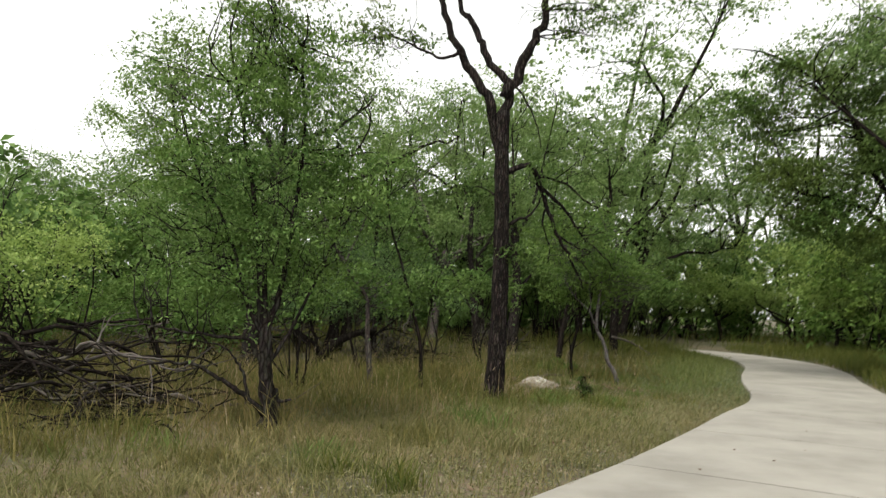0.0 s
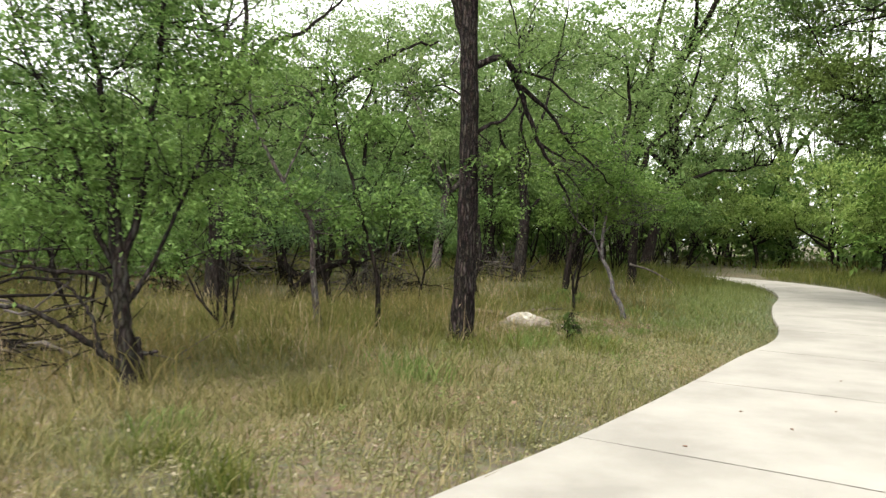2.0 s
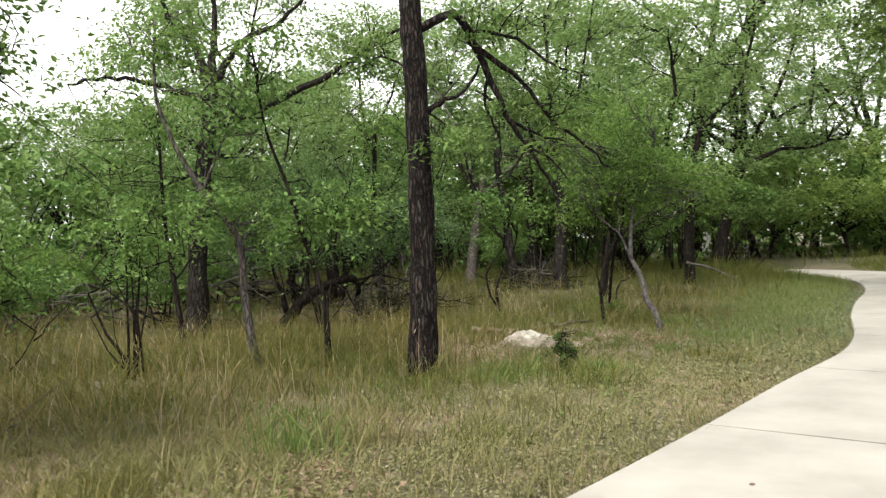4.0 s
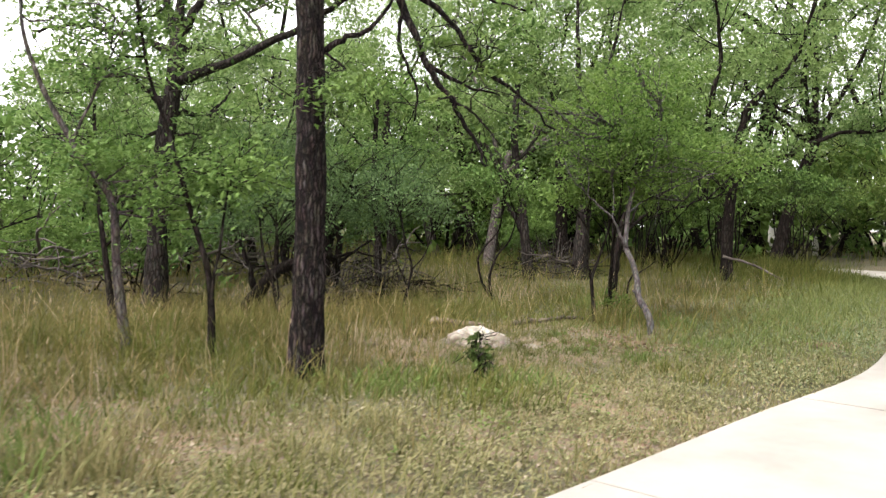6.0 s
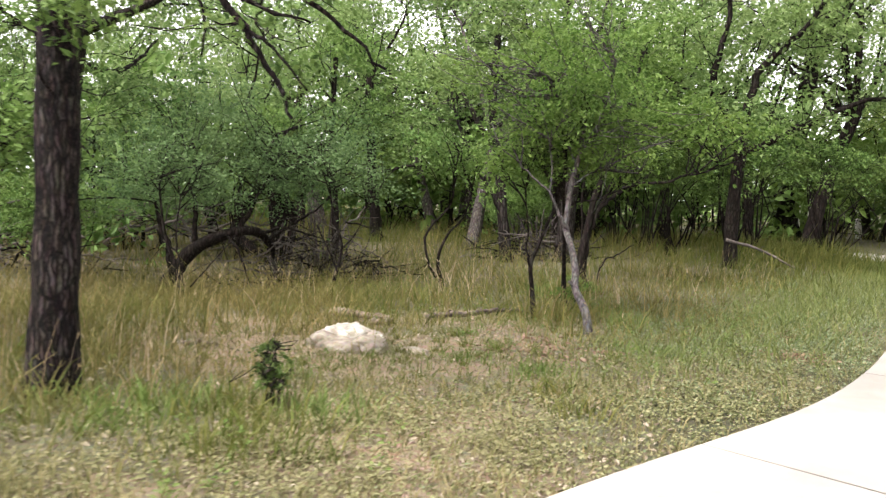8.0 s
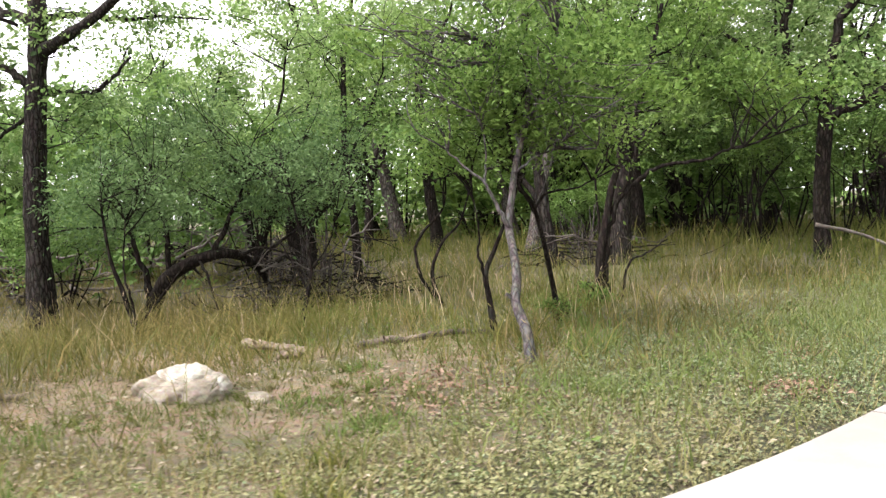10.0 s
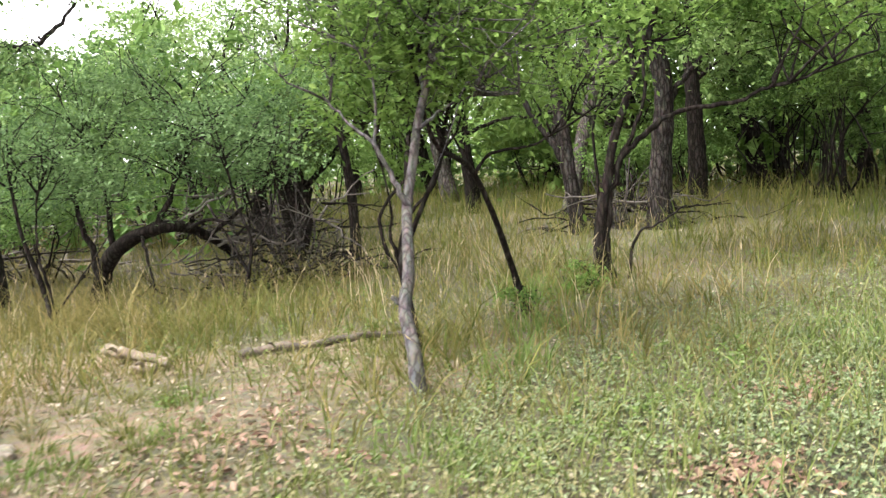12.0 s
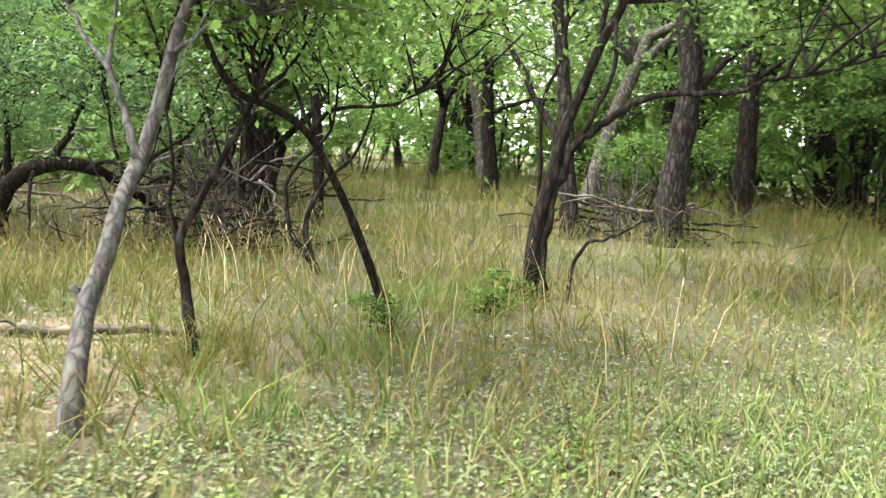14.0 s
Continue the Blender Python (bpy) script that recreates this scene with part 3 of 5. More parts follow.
tree("thin_elm", "thin dark elm sapling forked near its foot", (-1.5, 12.63, z_at(-1.5, 12.63) - 0.04),
     [(-1.5, 12.63, 0.02), (-1.52, 12.62, 0.74), (-1.66, 12.56, 1.29), (-1.83, 12.48, 1.94), (-2.01, 12.4, 2.53), (-2.1, 12.35, 3.3)], 0.034, 0.01,
     [([(-1.51, 12.62, 0.54), (-1.41, 12.67, 1.24), (-1.36, 12.69, 1.64), (-1.24, 12.75, 1.95)], 0.015, 0.005)],
     [(-2.1, 12.4, 3.2, 0.5, 0.5, 0.4, 700), (-1.3, 12.8, 1.75, 0.55, 0.5, 0.35, 800), (-1.7, 12.6, 1.6, 0.4, 0.4, 0.3, 500)],
     0.07, ELM_LEAF, DARK_BARK, 32, group="elms")

big_foot = (-5.95, 16.52, z_at(-5.95, 16.52) - 0.06)
tree("spreading_oak", "spreading oak with long crooked limbs and a thin crown", big_foot,
     [big_foot, (-5.9, 16.5, 1.32), (-5.78, 16.52, 2.46), (-5.62, 16.55, 3.42), (-5.58, 16.56, 4.1)], 0.165, 0.11,
     [([(-5.6, 16.55, 3.7), (-6.32, 16.38, 3.98), (-7.16, 16.18, 4.2), (-7.99, 15.98, 4.13)], 0.07, 0.02),
      ([(-5.62, 16.55, 4.0), (-5.86, 16.49, 4.65), (-6.24, 16.4, 5.11), (-6.43, 16.35, 5.9)], 0.08, 0.02),
      ([(-5.65, 16.55, 3.3), (-4.64, 16.78, 3.63), (-3.54, 17.05, 4.13), (-2.81, 17.22, 4.61), (-2.07, 17.4, 4.82)], 0.08, 0.02),
      ([(-5.55, 16.57, 4.0), (-5.03, 16.69, 4.66), (-4.39, 16.84, 4.96), (-3.74, 17.0, 5.6)], 0.075, 0.02),
      ([(-5.76, 16.55, 2.85), (-5.7, 16.87, 2.9), (-5.62, 17.16, 2.87), (-5.55, 17.44, 3.06), (-5.45, 17.7, 3.4)], 0.06, 0.016), ([(-5.74, 16.5, 2.9), (-5.95, 16.2, 3.22), (-6.1, 15.9, 3.39), (-6.25, 15.55, 3.75)], 0.06, 0.016),
      ([(-5.6, 16.6, 3.75), (-5.6, 17.1, 3.9), (-5.5, 17.6, 3.87), (-5.4, 18.1, 3.98), (-5.2, 18.8, 4.0)], 0.05, 0.012),
      ([(-5.78, 16.5, 2.6), (-6.39, 16.36, 2.36), (-6.85, 16.25, 1.87)], 0.04, 0.01),
      ([(-5.58, 16.56, 4.1), (-5.5, 16.6, 5.0), (-5.6, 16.6, 6.2)], 0.08, 0.02)],
     [(-7.3, 16.2, 4.5, 1.0, 0.9, 0.5, 900), (-6.4, 16.3, 5.9, 1.0, 1.0, 0.6, 1100), (-3.3, 17.1, 4.7, 1.1, 0.9, 0.5, 1100), (-4.2, 16.9, 5.8, 1.0, 1.0, 0.6, 1100),
      (-5.6, 16.6, 6.6, 1.0, 1.0, 0.6, 1000), (-6.6, 16.3, 2.9, 0.8, 0.7, 0.5, 800), (-5.2, 16.9, 2.7, 0.7, 0.6, 0.4, 600), (-6.9, 16.2, 2.0, 0.7, 0.6, 0.5, 800), (-7.6, 16.0, 3.4, 0.9, 0.8, 0.5, 900), (-5.3, 16.6, 3.6, 0.8, 0.7, 0.4, 700), (-6.2, 15.7, 3.5, 0.6, 0.6, 0.4, 700), (-5.4, 17.9, 3.9, 0.7, 0.6, 0.35, 600)],
     0.09, CANOPY_LEAF, MID_BARK, 41, 0.5, 9, 16, 0.07, 0.22)

tree("arching_mesquite", "low mesquite on an arching fallen trunk with feathery leaves", (-5.0, 17.42, z_at(-5.0, 17.42) - 0.05),
     [(-5.0, 17.42, -0.2), (-4.72, 17.38, 0.14), (-4.4, 17.42, 0.48), (-3.95, 17.62, 0.7), (-3.82, 18.0, 0.72), (-3.95, 18.45, 0.5), (-4.21, 18.82, 0.24), (-4.35, 19.1, 0.0)], 0.115, 0.025,
     [([(-4.8, 17.4, 0.2), (-4.95, 17.3, 0.85), (-5.2, 17.2, 1.6)], 0.05, 0.012), ([(-3.9, 17.7, 0.7), (-3.75, 17.9, 1.15), (-3.5, 18.1, 1.8)], 0.045, 0.012),
      ([(-4.4, 17.42, 0.48), (-4.4, 17.4, 1.1), (-4.5, 17.3, 1.9)], 0.045, 0.012), ([(-3.82, 18.0, 0.7), (-3.4, 18.1, 0.78), (-3.0, 18.4, 0.66)], 0.03, 0.008), ([(-3.9, 18.3, 0.58), (-3.5, 18.7, 0.95), (-3.2, 19.0, 1.3)], 0.03, 0.008),
      ([(-4.0, 17.58, 0.68), (-3.7, 17.5, 0.5), (-3.45, 17.45, 0.1)], 0.022, 0.012)],
     [(-5.3, 17.1, 1.45, 0.9, 0.8, 0.6, 2700), (-4.6, 17.3, 1.95, 0.95, 0.85, 0.6, 3000), (-3.8, 17.8, 1.8, 0.85, 0.75, 0.55, 2700), (-4.6, 17.4, 1.2, 0.9, 0.8, 0.3, 1500), (-3.3, 18.3, 1.45, 0.75, 0.6, 0.45, 1700), (-3.0, 18.6, 2.1, 0.8, 0.7, 0.5, 1900), (-4.2, 17.6, 2.45, 0.8, 0.75, 0.45, 1800)],
     0.06, PALE_LEAF, DARK_BARK, 51, 0.35, 9, 10, 0.1, 0.16)
tree("forked_sapling", "pair of thin dark stems under a low mesquite", (-3.65, 16.52, z_at(-3.65, 16.52) - 0.04),
     [(-3.65, 16.52, -0.1), (-3.74, 16.44, 0.4), (-3.83, 16.36, 0.8), (-3.88, 16.32, 1.4)], 0.034, 0.012,
     [([(-3.64, 16.53, -0.02), (-3.68, 16.49, 0.35), (-3.72, 16.45, 0.75), (-3.7, 16.5, 1.2)], 0.02, 0.007), ([(-3.62, 16.55, 0.05), (-3.4, 16.75, 0.4), (-3.2, 16.95, 0.75)], 0.012, 0.005)],
     [(-3.9, 16.35, 1.6, 0.5, 0.5, 0.35, 900), (-3.5, 16.7, 1.5, 0.4, 0.4, 0.25, 600)], 0.06, PALE_LEAF, DARK_BARK, 63)
tree("forked_sapling", "small dark sapling forked low in the grass", (-2.48, 17.88, z_at(-2.48, 17.88) - 0.04),
     [(-2.48, 17.88, -0.1), (-2.4, 17.95, 0.3), (-2.36, 17.98, 0.62), (-2.44, 17.9, 1.0), (-2.5, 17.85, 1.5)], 0.028, 0.01,
     [([(-2.4, 17.95, 0.28), (-2.5, 17.85, 0.6), (-2.62, 17.72, 0.95)], 0.016, 0.006), ([(-2.37, 17.97, 0.55), (-2.2, 18.1, 0.8), (-2.1, 18.2, 1.2)], 0.014, 0.005)],
     [(-2.5, 17.85, 1.75, 0.55, 0.5, 0.35, 900), (-2.1, 18.2, 1.5, 0.4, 0.4, 0.25, 600)], 0.06, PALE_LEAF, DARK_BARK, 61)

tree("pale_sapling", "crooked sapling with smooth pale grey bark", (1.414, 16.78, z_at(1.414, 16.78) - 0.04),
     [(1.41, 16.79, -0.06), (1.39, 16.8, 0.1), (1.34, 16.83, 0.25), (1.22, 16.89, 0.43), (1.19, 16.96, 0.6), (1.11, 17.04, 0.82), (1.0, 17.15, 1.01), (0.99, 17.22, 1.22), (1.0, 17.28, 1.48), (1.04, 17.36, 1.76), (1.06, 17.45, 2.15)], 0.047, 0.022,
     [([(1.02, 17.13, 0.98), (0.93, 17.1, 1.18), (0.85, 17.05, 1.36), (0.7, 16.98, 1.5), (0.52, 16.95, 1.68)], 0.022, 0.006), ([(0.85, 17.05, 1.36), (0.86, 17.08, 1.6), (0.8, 17.1, 1.9)], 0.012, 0.005),
      ([(1.0, 17.26, 1.42), (1.12, 17.4, 1.55), (1.25, 17.6, 1.62)], 0.013, 0.005), ([(1.22, 16.89, 0.45), (1.16, 16.85, 0.5)], 0.022, 0.014), ([(1.04, 17.36, 1.76), (1.25, 17.45, 2.2), (1.35, 17.5, 2.7)], 0.016, 0.005), ([(1.02, 17.33, 1.66), (0.85, 17.4, 2.0), (0.75, 17.4, 2.5)], 0.016, 0.005)],
     [(1.1, 17.35, 2.35, 0.75, 0.7, 0.45, 1700), (0.55, 17.1, 2.1, 0.55, 0.5, 0.32, 1000), (1.65, 17.6, 2.1, 0.6, 0.55, 0.35, 1000), (1.0, 17.2, 3.0, 0.7, 0.7, 0.45, 1300), (1.2, 17.45, 1.75, 0.5, 0.5, 0.22, 450), (0.2, 17.0, 2.6, 0.45, 0.45, 0.3, 500)],
     0.062, FRESH_LEAF, PALE_BARK, 71, 0.5, 12, 14, 0.05, 0.2, flare=0.25)
tree("dark_sapling", "thin crooked dark sapling with a bare stem", (0.545, 17.57, z_at(0.545, 17.57) - 0.04),
     [(0.54, 17.55, -0.06), (0.51, 17.51, 0.34), (0.5, 17.48, 0.58), (0.54, 17.55, 0.76), (0.59, 17.64, 0.97), (0.63, 17.72, 1.15), (0.7, 17.85, 1.5)], 0.03, 0.01, [([(0.5, 17.48, 0.56), (0.46, 17.44, 0.74), (0.47, 17.45, 0.95), (0.44, 17.4, 1.4)], 0.016, 0.005)],
     [(0.75, 17.8, 1.95, 0.5, 0.5, 0.3, 900), (0.36, 17.4, 1.7, 0.4, 0.4, 0.25, 600)], 0.065, FRESH_LEAF, DARK_BARK, 72)
tree("slanting_sapling", "slanting dark sapling bending back over itself", (0.42, 18.8, z_at(0.42, 18.8) - 0.04),
     [(0.42, 18.8, -0.05), (0.47, 18.6, 0.38), (0.55, 18.35, 0.8), (0.63, 18.09, 1.13), (0.71, 17.85, 1.25), (0.79, 17.62, 1.32), (0.86, 17.45, 1.55), (0.9, 17.35, 1.95)], 0.028, 0.012,
     [([(0.63, 18.09, 1.12), (0.71, 18.17, 1.26), (0.86, 18.33, 1.29), (0.98, 18.46, 1.34), (1.15, 18.6, 1.5)], 0.015, 0.005), ([(0.6, 18.19, 1.02), (0.5, 18.1, 1.3), (0.42, 18.0, 1.6)], 0.014, 0.005), ([(0.75, 17.75, 1.28), (0.65, 17.7, 1.55), (0.62, 17.65, 1.85)], 0.012, 0.005)],
     [(0.9, 17.4, 2.2, 0.5, 0.5, 0.35, 900), (0.5, 18.0, 1.95, 0.5, 0.5, 0.35, 900), (1.1, 18.6, 1.8, 0.5, 0.5, 0.25, 700)], 0.06, FRESH_LEAF, DARK_BARK, 73)
tree("twin_sapling", "pair of crooked thin stems from one root", (-1.54, 19.32, z_at(-1.54, 19.32) - 0.04),
     [(-1.54, 19.32, -0.06), (-1.59, 19.25, 0.19), (-1.61, 19.22, 0.35), (-1.59, 19.24, 0.54), (-1.52, 19.36, 0.79), (-1.4, 19.53, 1.0), (-1.32, 19.66, 1.4)], 0.034, 0.01, [([(-1.56, 19.3, 0.06), (-1.69, 19.15, 0.3), (-1.75, 19.1, 0.72), (-1.62, 19.24, 1.0), (-1.5, 19.36, 1.2), (-1.48, 19.4, 1.7)], 0.026, 0.008)],
     [(-1.3, 19.5, 1.8, 0.55, 0.5, 0.35, 700), (-1.6, 19.1, 2.0, 0.5, 0.5, 0.35, 700)], 0.08, ELM_LEAF, DARK_BARK, 74)
tree("many_stemmed_oak", "clump of dark stems fanning up into a leafy crown", (0.11, 20.17, z_at(0.11, 20.17) - 0.05),
     [(0.11, 20.17, -0.05), (0.13, 20.18, 0.55), (0.19, 20.24, 0.95), (0.24, 20.29, 1.3), (0.31, 20.35, 1.56), (0.4, 20.43, 1.91), (0.5, 20.52, 2.2), (0.62, 20.65, 2.8), (0.7, 20.8, 3.4)], 0.056, 0.022,
     [([(0.19, 20.24, 0.95), (0.29, 20.34, 1.17), (0.43, 20.46, 1.34), (0.62, 20.63, 1.51), (0.81, 20.81, 1.57), (1.07, 21.04, 1.59), (1.23, 21.18, 1.69), (1.42, 21.35, 1.73), (1.7, 21.6, 1.85)], 0.036, 0.01),
      ([(0.19, 20.24, -0.03), (0.17, 20.22, 0.45), (0.22, 20.27, 0.81), (0.28, 20.32, 1.12), (0.38, 20.41, 1.39), (0.46, 20.49, 1.73), (0.5, 20.45, 2.3)], 0.036, 0.012),
      ([(0.13, 20.18, 0.55), (0.12, 20.18, 1.09), (0.11, 20.17, 1.44), (0.2, 20.25, 1.83), (0.19, 20.24, 2.3), (0.1, 20.1, 2.9)], 0.018, 0.008),
      ([(0.3, 20.34, -0.02), (0.37, 20.4, 0.43), (0.52, 20.54, 0.54), (0.71, 20.72, 0.69)], 0.02, 0.007), ([(0.4, 20.43, 1.9), (0.3, 20.5, 2.3), (0.1, 20.5, 2.7), (-0.1, 20.4, 3.2)], 0.022, 0.008)],
     [(0.6, 21.0, 3.4, 0.9, 0.9, 0.6, 1700), (-0.1, 20.3, 3.0, 0.8, 0.8, 0.5, 1300), (1.6, 22.0, 2.4, 0.7, 0.7, 0.45, 1100), (0.2, 20.6, 2.5, 0.8, 0.8, 0.3, 900), (1.1, 21.4, 2.6, 0.7, 0.7, 0.4, 1000)],
     0.085, FRESH_LEAF, DARK_BARK, 75, 0.5, 8, 8)
tree("pale_trunked_oak", "thick pale-barked oak deep in the wood", (-1.36, 23.5, z_at(-1.36, 23.5) - 0.06),
     [(-1.36, 23.5, 0.1), (-1.34, 23.52, 0.81), (-1.3, 23.55, 1.41), (-1.27, 23.57, 2.01), (-1.35, 23.51, 2.7), (-1.4, 23.5, 3.6)], 0.17, 0.11,
     [([(-1.29, 23.56, 1.7), (-1.0, 23.8, 2.2), (-0.7, 24.1, 2.6), (-0.2, 24.4, 3.4)], 0.055, 0.02), ([(-1.35, 23.5, 2.8), (-1.9, 23.2, 3.8), (-2.2, 23.0, 5.0)], 0.06, 0.02), ([(-1.38, 23.5, 3.2), (-0.9, 23.7, 4.4), (-0.6, 23.9, 6.0)], 0.07, 0.02), ([(-1.4, 23.5, 3.5), (-1.5, 23.6, 5.0), (-1.6, 23.8, 6.6)], 0.07, 0.02)],
     [(-0.2, 24.4, 3.5, 1.1, 1.0, 0.6, 1500), (-2.2, 23.0, 5.2, 1.1, 1.1, 0.7, 1200), (-0.6, 23.9, 6.2, 1.3, 1.2, 0.8, 1200), (-1.6, 23.8, 6.9, 1.3, 1.2, 0.8, 1000), (-0.7, 23.9, 2.6, 1.0, 0.8, 0.4, 1000)], 0.10, CANOPY_LEAF, MID_BARK, 83, 0.5, 7, 12, 0.08, 0.24)
tree("dark_trunked_oak", "straight dark oak trunk deep in the wood", (-2.85, 27.0, z_at(-2.85, 27.0) - 0.06),
     [(-2.82, 27.06, 0.0), (-2.82, 27.06, 0.93), (-2.84, 27.05, 1.66), (-2.87, 27.03, 2.56), (-2.91, 27.0, 3.6)], 0.18, 0.12,
     [([(-2.88, 27.02, 3.0), (-2.3, 27.4, 4.2), (-1.7, 27.8, 5.4)], 0.07, 0.02), ([(-2.9, 27.0, 3.4), (-3.1, 27.5, 5.0), (-3.0, 27.9, 6.8)], 0.07, 0.02), ([(-2.86, 27.04, 2.3), (-2.2, 27.5, 2.9), (-1.5, 28.0, 3.2)], 0.05, 0.015)],
     [(-1.7, 27.8, 5.6, 1.4, 1.3, 0.8, 1200), (-3.0, 27.9, 7.0, 1.5, 1.4, 0.9, 1200), (-2.3, 27.2, 4.2, 1.3, 1.2, 0.6, 1200), (-1.4, 28.0, 3.2, 1.2, 1.0, 0.5, 1000)], 0.12, CANOPY_LEAF, DARK_BARK, 85, 0.5, 7, 12, 0.08, 0.27)
tree("tilted_oak", "tilted grey oak with a forked crooked limb", (-2.22, 22.9, z_at(-2.22, 22.9) - 0.06),
     [(-2.22, 22.92, 0.0), (-2.31, 22.84, 0.99), (-2.37, 22.79, 1.72), (-2.44, 22.73, 2.36), (-2.51, 22.68, 3.0), (-2.5, 22.8, 4.2)], 0.105, 0.06,
     [([(-2.33, 22.82, 1.1), (-2.58, 22.61, 1.6), (-2.8, 22.44, 2.1), (-2.96, 22.31, 2.5), (-3.1, 22.2, 3.2)], 0.055, 0.02), ([(-2.45, 22.72, 2.5), (-2.0, 22.9, 3.2), (-1.7, 23.1, 4.0)], 0.04, 0.015)],
     [(-2.5, 22.8, 4.6, 1.1, 1.0, 0.6, 1400), (-3.1, 22.2, 3.5, 0.8, 0.8, 0.45, 900), (-1.7, 23.1, 4.2, 0.9, 0.9, 0.5, 1000)], 0.095, CANOPY_LEAF, MID_BARK, 87, 0.5, 7, 10, 0.08, 0.24)
tree("clearing_oak", "straight dark oak at the edge of a sunny clearing", (-6.65, 25.32, z_at(-6.65, 25.32) - 0.06),
     [(-6.64, 25.33, 0.0), (-6.68, 25.29, 0.82), (-6.74, 25.22, 1.54), (-6.77, 25.19, 2.35), (-6.82, 25.13, 3.2), (-6.8, 25.1, 4.4)], 0.15, 0.08,
     [([(-6.72, 25.25, 1.75), (-6.1, 25.6, 1.95), (-5.4, 26.0, 2.0), (-4.8, 26.4, 2.1)], 0.05, 0.015), ([(-6.78, 25.18, 2.5), (-7.5, 24.8, 3.3), (-8.0, 24.5, 4.0)], 0.055, 0.018), ([(-6.8, 25.1, 4.0), (-6.3, 25.4, 5.0), (-6.0, 25.6, 6.0)], 0.055, 0.018)],
     [(-5.2, 26.1, 2.4, 1.3, 1.0, 0.45, 1300), (-8.0, 24.5, 4.2, 1.2, 1.1, 0.7, 1100), (-6.1, 25.6, 6.1, 1.3, 1.2, 0.7, 1000), (-6.9, 25.0, 2.9, 1.2, 1.0, 0.4, 900)], 0.11, CANOPY_LEAF, DARK_BARK, 97, 0.5, 7, 12, 0.08, 0.26)
tree("spread_stem_oak", "dark oak with stems spreading wide from the root", (-4.8, 34.1, z_at(-4.8, 34.1) - 0.06),
     [(-4.72, 34.14, 0.1), (-4.74, 34.13, 1.69), (-4.7, 34.15, 3.14), (-4.7, 34.2, 4.6)], 0.17, 0.08,
     [([(-5.0, 34.0, 0.05), (-5.36, 33.82, 0.91), (-5.71, 33.64, 1.8), (-5.83, 33.58, 3.1), (-5.9, 33.5, 4.8)], 0.14, 0.05), ([(-4.5, 34.25, 0.1), (-4.01, 34.5, 0.73), (-3.69, 34.66, 1.32), (-3.39, 34.82, 2.66), (-3.0, 35.0, 4.8)], 0.15, 0.05),
      ([(-5.56, 33.72, 0.3), (-4.89, 34.05, 0.42), (-4.33, 34.34, 0.36)], 0.05, 0.04)],
     [(-5.9, 33.5, 5.0, 1.8, 1.6, 1.0, 1000), (-3.0, 35.0, 5.0, 1.8, 1.6, 1.0, 1000), (-4.6, 34.2, 6.2, 1.9, 1.8, 1.0, 1000), (-4.4, 34.0, 3.6, 1.8, 1.4, 0.5, 800)], 0.17, CANOPY_LEAF, DARK_BARK, 89, 0.5, 7, 10, 0.08, 0.34)
far_foot = (1.67, 24.39, z_at(1.67, 24.39) - 0.06)
wide_oak = tree("wide_oak", "wide dark oak with a long level limb beside the path", far_foot,
     [far_foot, (1.67, 24.39, 1.25), (1.76, 24.43, 2.4)], 0.115, 0.10,
     [([(1.74, 24.43, 2.2), (2.54, 24.78, 2.63), (3.37, 25.16, 3.09), (4.28, 25.57, 3.26), (5.13, 25.96, 3.43)], 0.08, 0.02), ([(1.73, 24.42, 2.3), (1.95, 24.52, 3.54), (2.51, 24.77, 4.22), (2.91, 24.95, 4.9), (3.21, 25.09, 6.2)], 0.09, 0.025),
      ([(1.73, 24.42, 2.3), (1.27, 24.21, 3.42), (1.46, 24.3, 4.56), (1.34, 24.24, 6.0)], 0.09, 0.025), ([(1.5, 24.3, 2.9), (0.7, 23.9, 3.4), (-0.1, 23.6, 3.9)], 0.05, 0.015)],
     [(4.3, 25.6, 3.5, 1.4, 1.2, 0.6, 1500), (3.0, 25.0, 5.9, 1.5, 1.4, 0.9, 1700), (1.3, 24.2, 6.1, 1.5, 1.4, 0.9, 1700), (2.4, 24.7, 4.3, 1.4, 1.2, 0.7, 1400), (0.2, 23.7, 4.2, 1.2, 1.1, 0.7, 1300), (2.0, 24.2, 2.8, 1.3, 1.0, 0.4, 1000), (5.0, 26.0, 4.6, 1.2, 1.1, 0.8, 1100), (0.8, 24.0, 3.0, 1.0, 0.9, 0.4, 900)],
     0.12, CANOPY_LEAF, DARK_BARK, 81, 0.5, 9, 12, 0.08, 0.27, thick_leaf=1.05)

wide_oak.location.x -= 0.25

